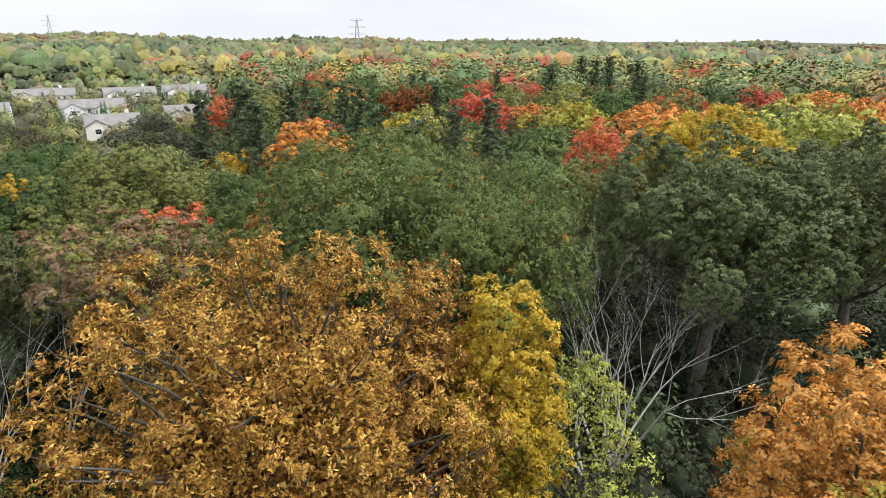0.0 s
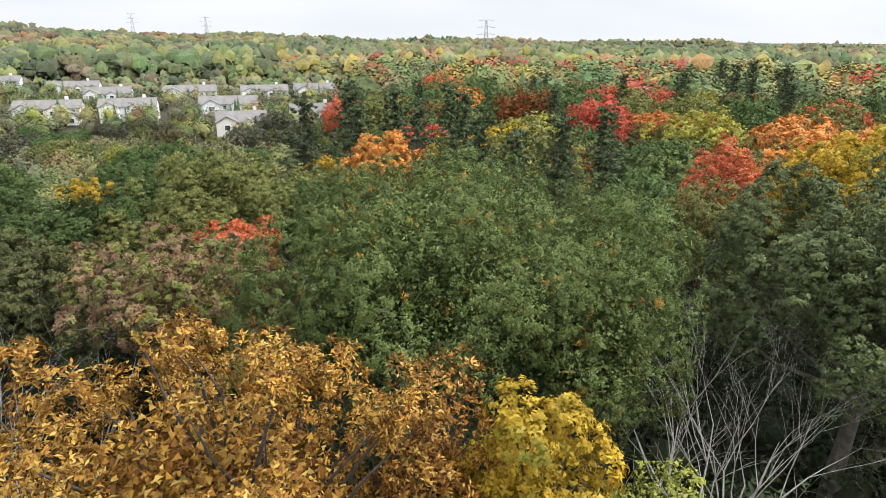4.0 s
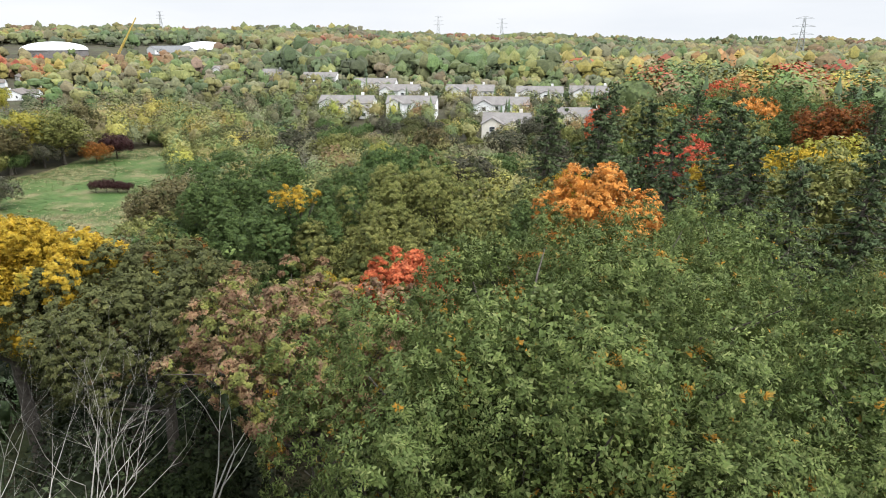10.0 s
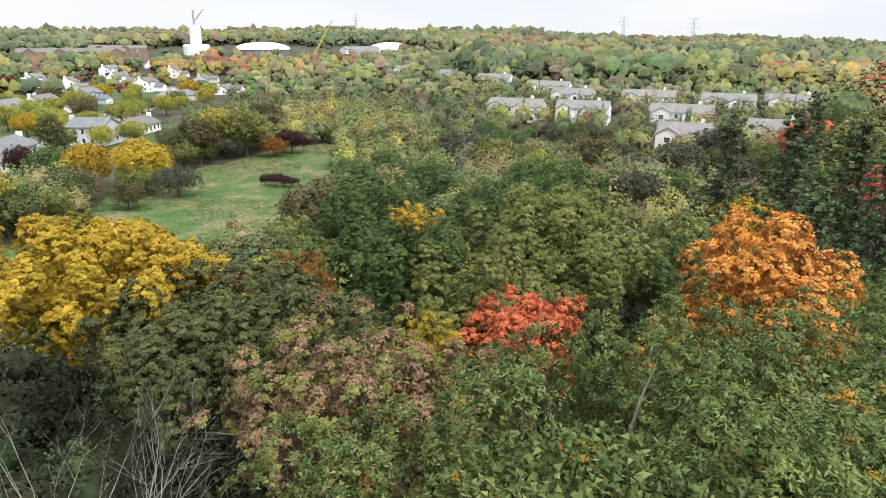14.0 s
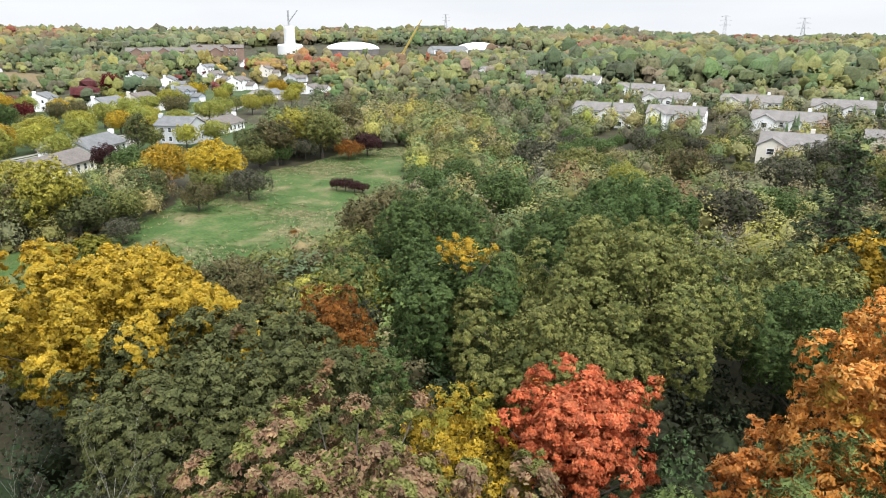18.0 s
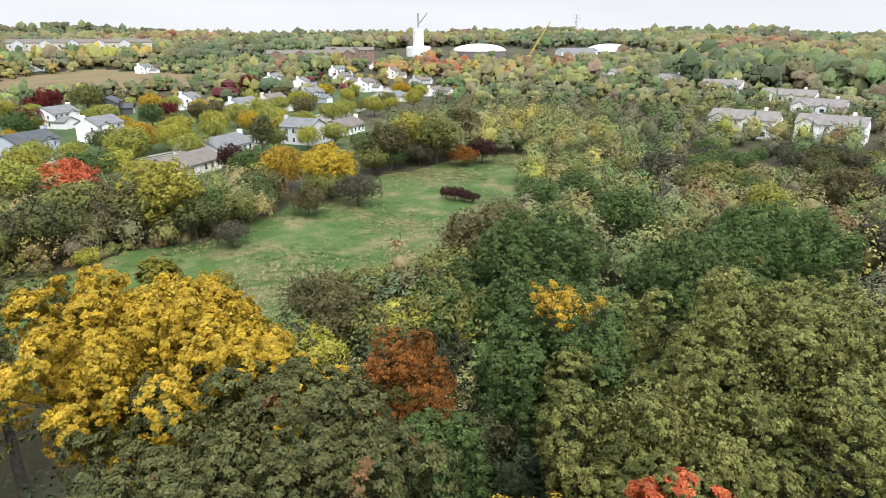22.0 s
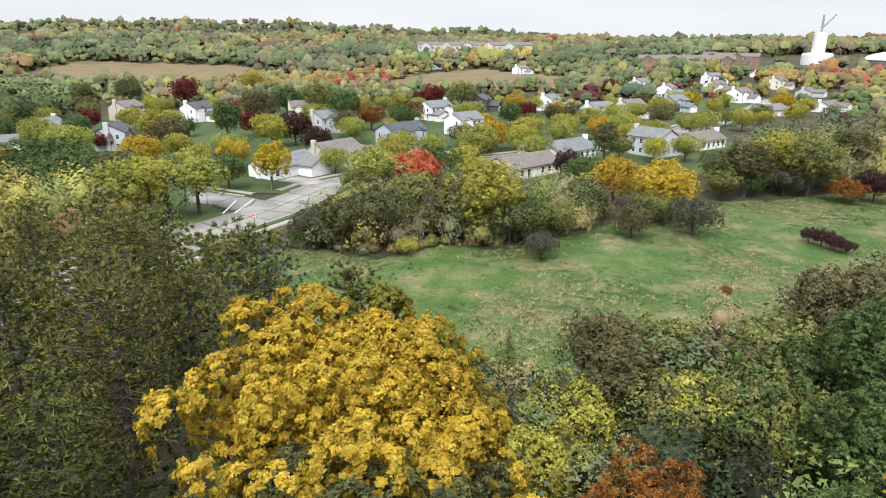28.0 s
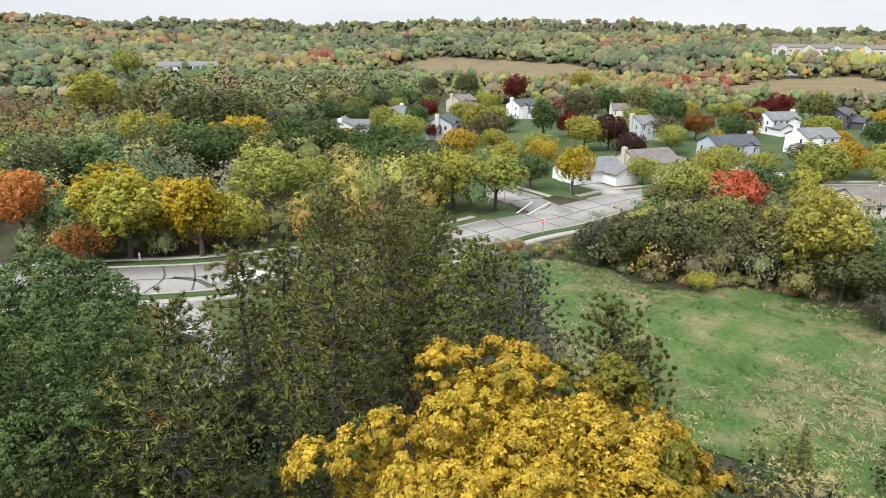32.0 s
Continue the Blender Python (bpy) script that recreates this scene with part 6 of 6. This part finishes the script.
def octagon(r, y0, y1):
    bm = bmesh.new()
    ring = [[bm.verts.new((r * math.cos(math.pi / 8 + k * math.pi / 4), y, r * math.sin(math.pi / 8 + k * math.pi / 4))) for k in range(8)] for y in (y0, y1)]
    bm.faces.new(ring[0])
    bm.faces.new(ring[1][::-1])
    for k in range(8):
        bm.faces.new((ring[0][k], ring[1][k], ring[1][(k + 1) % 8], ring[0][(k + 1) % 8]))
    return bm


SIGN_RED = surface("sign_red", [(0.3, (0.5, 0.02, 0.02)), (0.7, (0.6, 0.03, 0.03))], 2.0, 0, 0.5)
PLASTIC = surface("black_bin_plastic", [(0.3, (0.012, 0.012, 0.014)), (0.7, (0.025, 0.025, 0.03))], 2.0, 9.0, 0.6)
RUBBER = surface("tyre_rubber", [(0.3, (0.015, 0.015, 0.015)), (0.7, (0.03, 0.03, 0.03))], 3.0, 20.0, 0.9)
WOOD = surface("weathered_post", [(0.3, (0.16, 0.12, 0.08)), (0.7, (0.26, 0.2, 0.14))], 3.0, 12.0, 0.9)
POOL = surface("blue_pool_cover", [(0.3, (0.03, 0.25, 0.5)), (0.7, (0.05, 0.35, 0.62))], 1.5, 5.0, 0.5)

t = thing("stop_sign", -121.3, -3.6, "red octagonal stop sign on a steel post", "street sign", turn=60)
part("post", (bx(-0.05, 0.04, -0.2, 0.05, 0.12, 2.9), STEEL), t)
part("rim", (octagon(0.5, -0.01, 0.03), TRIM), t, at=Matrix.Translation((0, 0, 2.55)))
part("plate", (octagon(0.45, -0.03, -0.015), SIGN_RED), t, "red sign plate", at=Matrix.Translation((0, 0, 2.55)))
part("lettering_bar", (bx(-0.32, -0.045, 2.46, 0.32, -0.034, 2.64), TRIM), t)
for lx, ly, lt in ((-133.5, -18.5, 20), (-152, -12.5, 60)):
    t = thing("street_name_sign", lx, ly, "tall steel post with street name plates", "street sign", turn=lt)
    part("post", (bx(-0.05, -0.05, -0.2, 0.05, 0.05, 4.2), STEEL), t)
    part("name_plate", (bx(-0.6, -0.03, 3.5, 0.6, 0.03, 3.75), PAINT), t)
    part("name_plate", (bx(-0.03, -0.6, 3.8, 0.03, 0.6, 4.05), PAINT), t)
t = thing("notice_sign", -63.2, -32.6, "small brown notice board on a post", "street sign", turn=45)
part("post", (bx(-0.06, 0.03, -0.2, 0.06, 0.15, 1.7), WOOD), t)
part("board", (bx(-0.45, -0.03, 1.1, 0.45, 0.03, 1.75), WOOD), t)
t = thing("utility_marker", -71, -45.5, "white utility marker post in the verge", "post")
part("post", (bx(-0.1, -0.1, -0.2, 0.1, 0.1, 1.4), PAINT), t)


def bin_thing(x, y, turn):
    t = thing("wheelie_bin", x, y, "black plastic wheelie bin at the driveway's end", "bin", turn=turn)
    bm = bmesh.new()
    lo = [bm.verts.new(p) for p in ((-0.26, -0.28, 0.05), (0.26, -0.28, 0.05), (0.26, 0.28, 0.05), (-0.26, 0.28, 0.05))]
    hi = [bm.verts.new(p) for p in ((-0.34, -0.4, 1.05), (0.34, -0.4, 1.05), (0.34, 0.4, 1.05), (-0.34, 0.4, 1.05))]
    bm.faces.new(lo[::-1])
    bm.faces.new(hi)
    for k in range(4):
        bm.faces.new((lo[k], lo[(k + 1) % 4], hi[(k + 1) % 4], hi[k]))
    part("body", (bm, PLASTIC), t)
    part("lid", (bx(-0.37, -0.44, 1.05, 0.37, 0.46, 1.13), PLASTIC), t)
    for e in (-1, 1):
        part("wheel", (lathe([(0.02, -0.04), (0.13, -0.04), (0.13, 0.04), (0.02, 0.04)], 12), RUBBER), t, at=pose(e * 0.3, 0.3, 0.13, 0, 90, 0))


bin_thing(-64.2, -25.0, 30)
bin_thing(-63.3, -24.2, 40)
ribbon("driveway", [(-66, -28), (-63, -22), (-59.5, -14), (-56, -5)], 2.6, -2.6, -0.2, 0.09, WALK, "pale concrete driveway running to the road", "driveway")
ribbon("driveway", [(-160.5, -5), (-164, -9), (-166, -14)], 3.2, -3.2, -0.2, 0.1, WALK, "pale concrete driveway before a garage", "driveway")
ribbon("driveway", [(-178, 3), (-185, -1), (-190, -4)], 3.2, -3.2, -0.2, 0.1, WALK, "pale concrete driveway before a garage", "driveway")
ribbon("driveway", [(-205, 29), (-210, 20), (-213, 12)], 3.0, -3.0, -0.2, 0.1, WALK, "pale concrete driveway before a garage", "driveway")
ribbon("driveway", [(-184, -98), (-194, -106), (-200, -116)], 3.0, -3.0, -0.2, 0.1, WALK, "pale concrete driveway on the cul-de-sac", "driveway")


def car(x, y, turn, paint, label):
    t = thing("car", x, y, label, "car", turn=turn)
    bm = bmesh.new()
    prof = ((-2.25, 0.3), (2.25, 0.3), (2.3, 0.75), (1.35, 0.95), (0.75, 1.42), (-1.1, 1.48), (-1.9, 1.0), (-2.3, 0.9))
    rows = [[bm.verts.new((px, y0 * (0.82 if pz > 1.1 else 1.0), pz)) for px, pz in prof] for y0 in (-0.88, 0.88)]
    bm.faces.new(rows[0])
    bm.faces.new(rows[1][::-1])
    for k in range(len(prof)):
        q = (k + 1) % len(prof)
        bm.faces.new((rows[0][q], rows[0][k], rows[1][k], rows[1][q]))
    part("body", (bm, paint), t)
    for e in (-1, 1):
        bm = bmesh.new()
        vs = [bm.verts.new((px, e * py, pz)) for px, py, pz in ((1.15, 0.875, 1.0), (0.7, 0.745, 1.36), (-1.05, 0.745, 1.4), (-1.6, 0.875, 1.02))]
        bm.faces.new(vs if e < 0 else vs[::-1])
        part("side_window", (bm, GLASS), t)
        for wx in (-1.4, 1.4):
            w = part("wheel", (lathe([(0.05, -0.11), (0.33, -0.11), (0.33, 0.11), (0.05, 0.11)], 16), RUBBER), t, at=pose(wx, e * 0.82, 0.33, 90, 0, 0))
            part("rim", (lathe([(0.2, -0.115), (0.2, 0.115), (0.03, 0.118)], 10), STEEL), w)
    bm = bmesh.new()
    bm.faces.new([bm.verts.new(p) for p in ((1.28, -0.72, 1.0), (1.28, 0.72, 1.0), (0.82, 0.66, 1.385), (0.82, -0.66, 1.385))])
    part("windscreen", (bm, GLASS), t)


SILVER = surface("silver_car_paint", [(0.3, (0.4, 0.41, 0.42)), (0.7, (0.5, 0.51, 0.52))], 1.0, 0, 0.3, metal=0.3)
WHITE_CAR = surface("white_car_paint", [(0.3, (0.75, 0.75, 0.75)), (0.7, (0.82, 0.82, 0.82))], 1.0, 0, 0.3)
BLACK_CAR = surface("black_car_paint", [(0.3, (0.02, 0.02, 0.022)), (0.7, (0.03, 0.03, 0.034))], 1.0, 0, 0.3)
car(-185.5, -1.5, 210, SILVER, "silver saloon parked on a driveway")
car(-76, -26.6, 146, WHITE_CAR, "white car on the concrete road")
car(-207, -113, 40, WHITE_CAR, "white car parked on the cul-de-sac")
car(-211, -118, 40, BLACK_CAR, "black car parked on the cul-de-sac")
sheet("car_park", [(-150, -330), (-200, -320), (-240, -370), (-180, -400)], 5.0, 0.15, CONCRETE, "pale car park at the edge of the woods", "car park", 31, 0.0, 1.0)
car(-165, -345, 60, SILVER, "silver car standing in the far car park")
FIRST = bpy.data.objects[[o.name for o in scene.objects if o.name.startswith("car.") or o.name == "car"][-1]]
for k in range(22):
    cx, cy = -160 - 11 * (k % 6), -338 - 14 * (k // 6) - (k % 6) * 3
    copy_thing(FIRST, Matrix.Translation((cx - 3, cy - 4, ground_z(cx, cy) + 0.15)) @ Matrix.Rotation(1.0 + 0.05 * (k % 3), 4, "Z"))
t = thing("garden_pool", -47, -1, "small blue covered pool beneath the pines", "pool")
part("basin", (lathe([(2.2, -0.1), (2.2, 0.7), (2.05, 0.72)], 24), PAINT), t)
part("cover", (lathe([(2.1, 0.7), (0.2, 0.76)], 24), POOL), t)

# ---- meadow growth ----
STRAW = leaf_material("straw", [(0, (0.36, 0.34, 0.16)), (0.6, (0.54, 0.5, 0.26)), (1, (0.68, 0.63, 0.38))])
BLADE = leaf_material("grass_blades", [(0, (0.06, 0.12, 0.025)), (0.6, (0.12, 0.19, 0.045)), (1, (0.24, 0.27, 0.1))])


def tufts(name, count, mat, size, seed, label, clump):
    """Grass tufts over the meadow, thicker in patches."""
    rng = np.random.default_rng(seed)
    x, y = rng.uniform(-175, -70, count * 6), rng.uniform(-5, 140, count * 6)
    patch = np.sin(x * 0.16 + y * 0.07) + np.sin(y * 0.19 - x * 0.05) + rng.normal(size=x.size) * 0.8
    ok = inside(x, y, MEADOW) & (patch > clump)
    x, y = x[ok][:count], y[ok][:count]
    k = np.repeat(np.arange(len(x)), 9)
    a, lean = rng.random(len(k)) * 6.28, 0.6 + rng.random(len(k)) * 0.8
    s = size * (0.6 + 0.8 * rng.random(len(x)))[k] * (0.7 + 0.5 * rng.random(len(k)))
    base = np.stack([x[k] + rng.normal(size=len(k)) * 0.2, y[k] + rng.normal(size=len(k)) * 0.2, np.full(len(k), -0.05)], 1)
    out = np.stack([np.cos(a), np.sin(a), np.zeros(len(k))], 1)
    side = np.stack([-np.sin(a), np.cos(a), np.zeros(len(k))], 1)
    v = np.stack([base + side * s[:, None] * 0.13, base - side * s[:, None] * 0.13, base + out * (s * lean)[:, None] + np.stack([0 * s, 0 * s, s * (0.95 - 0.5 * lean)], 1)], 1).reshape(-1, 3)
    tagged(new(name, mesh_from(name, v, np.arange(len(v)).reshape(-1, 3), [mat], normals=np.repeat(unit(out * 0.3 + (0, 0, 1.0)), 3, axis=0))), label, "grass", kind="stuff")


tufts("grass", 9000, BLADE, 0.4, 51, "tufts of long green meadow grass", -1.0)
tufts("straw_grass", 6500, STRAW, 0.55, 52, "clumps of dry straw-coloured grass in the meadow", 0.75)
stand(bare_tree("sapling", 71, 5.2, 1.4, BARK, 4, 1, 0.06), -100, 72, "small bare sapling alone in the meadow", "tree")
plant(-100.2, 71.6, 1.3, "rust", "bush", "rust-brown leaves at the sapling's foot", "shrub")
stand(bare_tree("bare_tree", 73, 13, 3, BARK, 5, 2), -134, 33, "bare grey-brown tree in the hedge", "tree")
stand(bare_tree("bare_tree", 74, 11, 3, PALE_BARK, 5, 2), -62, 56, "pale leafless tree at the meadow's edge", "tree")
stand(bare_tree("bare_tree", 75, 10, 3, PALE_BARK, 5, 2), -52, 52, "pale leafless tree at the meadow's edge", "tree")
stand(bare_tree("bare_tree", 76, 12, 3.5, PALE_BARK, 5, 2), -88, 112, "pale leafless tree in the brush", "tree")
stand(bare_tree("bare_tree", 77, 12, 3.5, PALE_BARK, 5, 2), -64, 128, "pale leafless tree in the brush", "tree")
stand(bare_tree("bare_tree", 78, 18.6, 1.2, PALE_BARK, 2, 1, 0.16), -20.9, 34.7, "bleached dead snag with broken limbs", "tree")

for k, (bx_, by_, bh_) in enumerate(((-72, 56, 8), (-66, 60, 9), (-78, 66, 7), (-64, 45, 7.5), (-119, 31, 12), (-117, 27, 9), (-126, 50, 9), (-90, 100, 9), (-74, 118, 10), (-60, 140, 10), (-46, 118, 9), (-100, 128, 9))):
    stand(bare_tree("bare_tree", 130 + k, bh_, bh_ * 0.3, PALE_BARK, 4, 3, 0.07 if bh_ < 13 else 0.16), bx_, by_, "thin leafless pale tree among the brush", "tree")
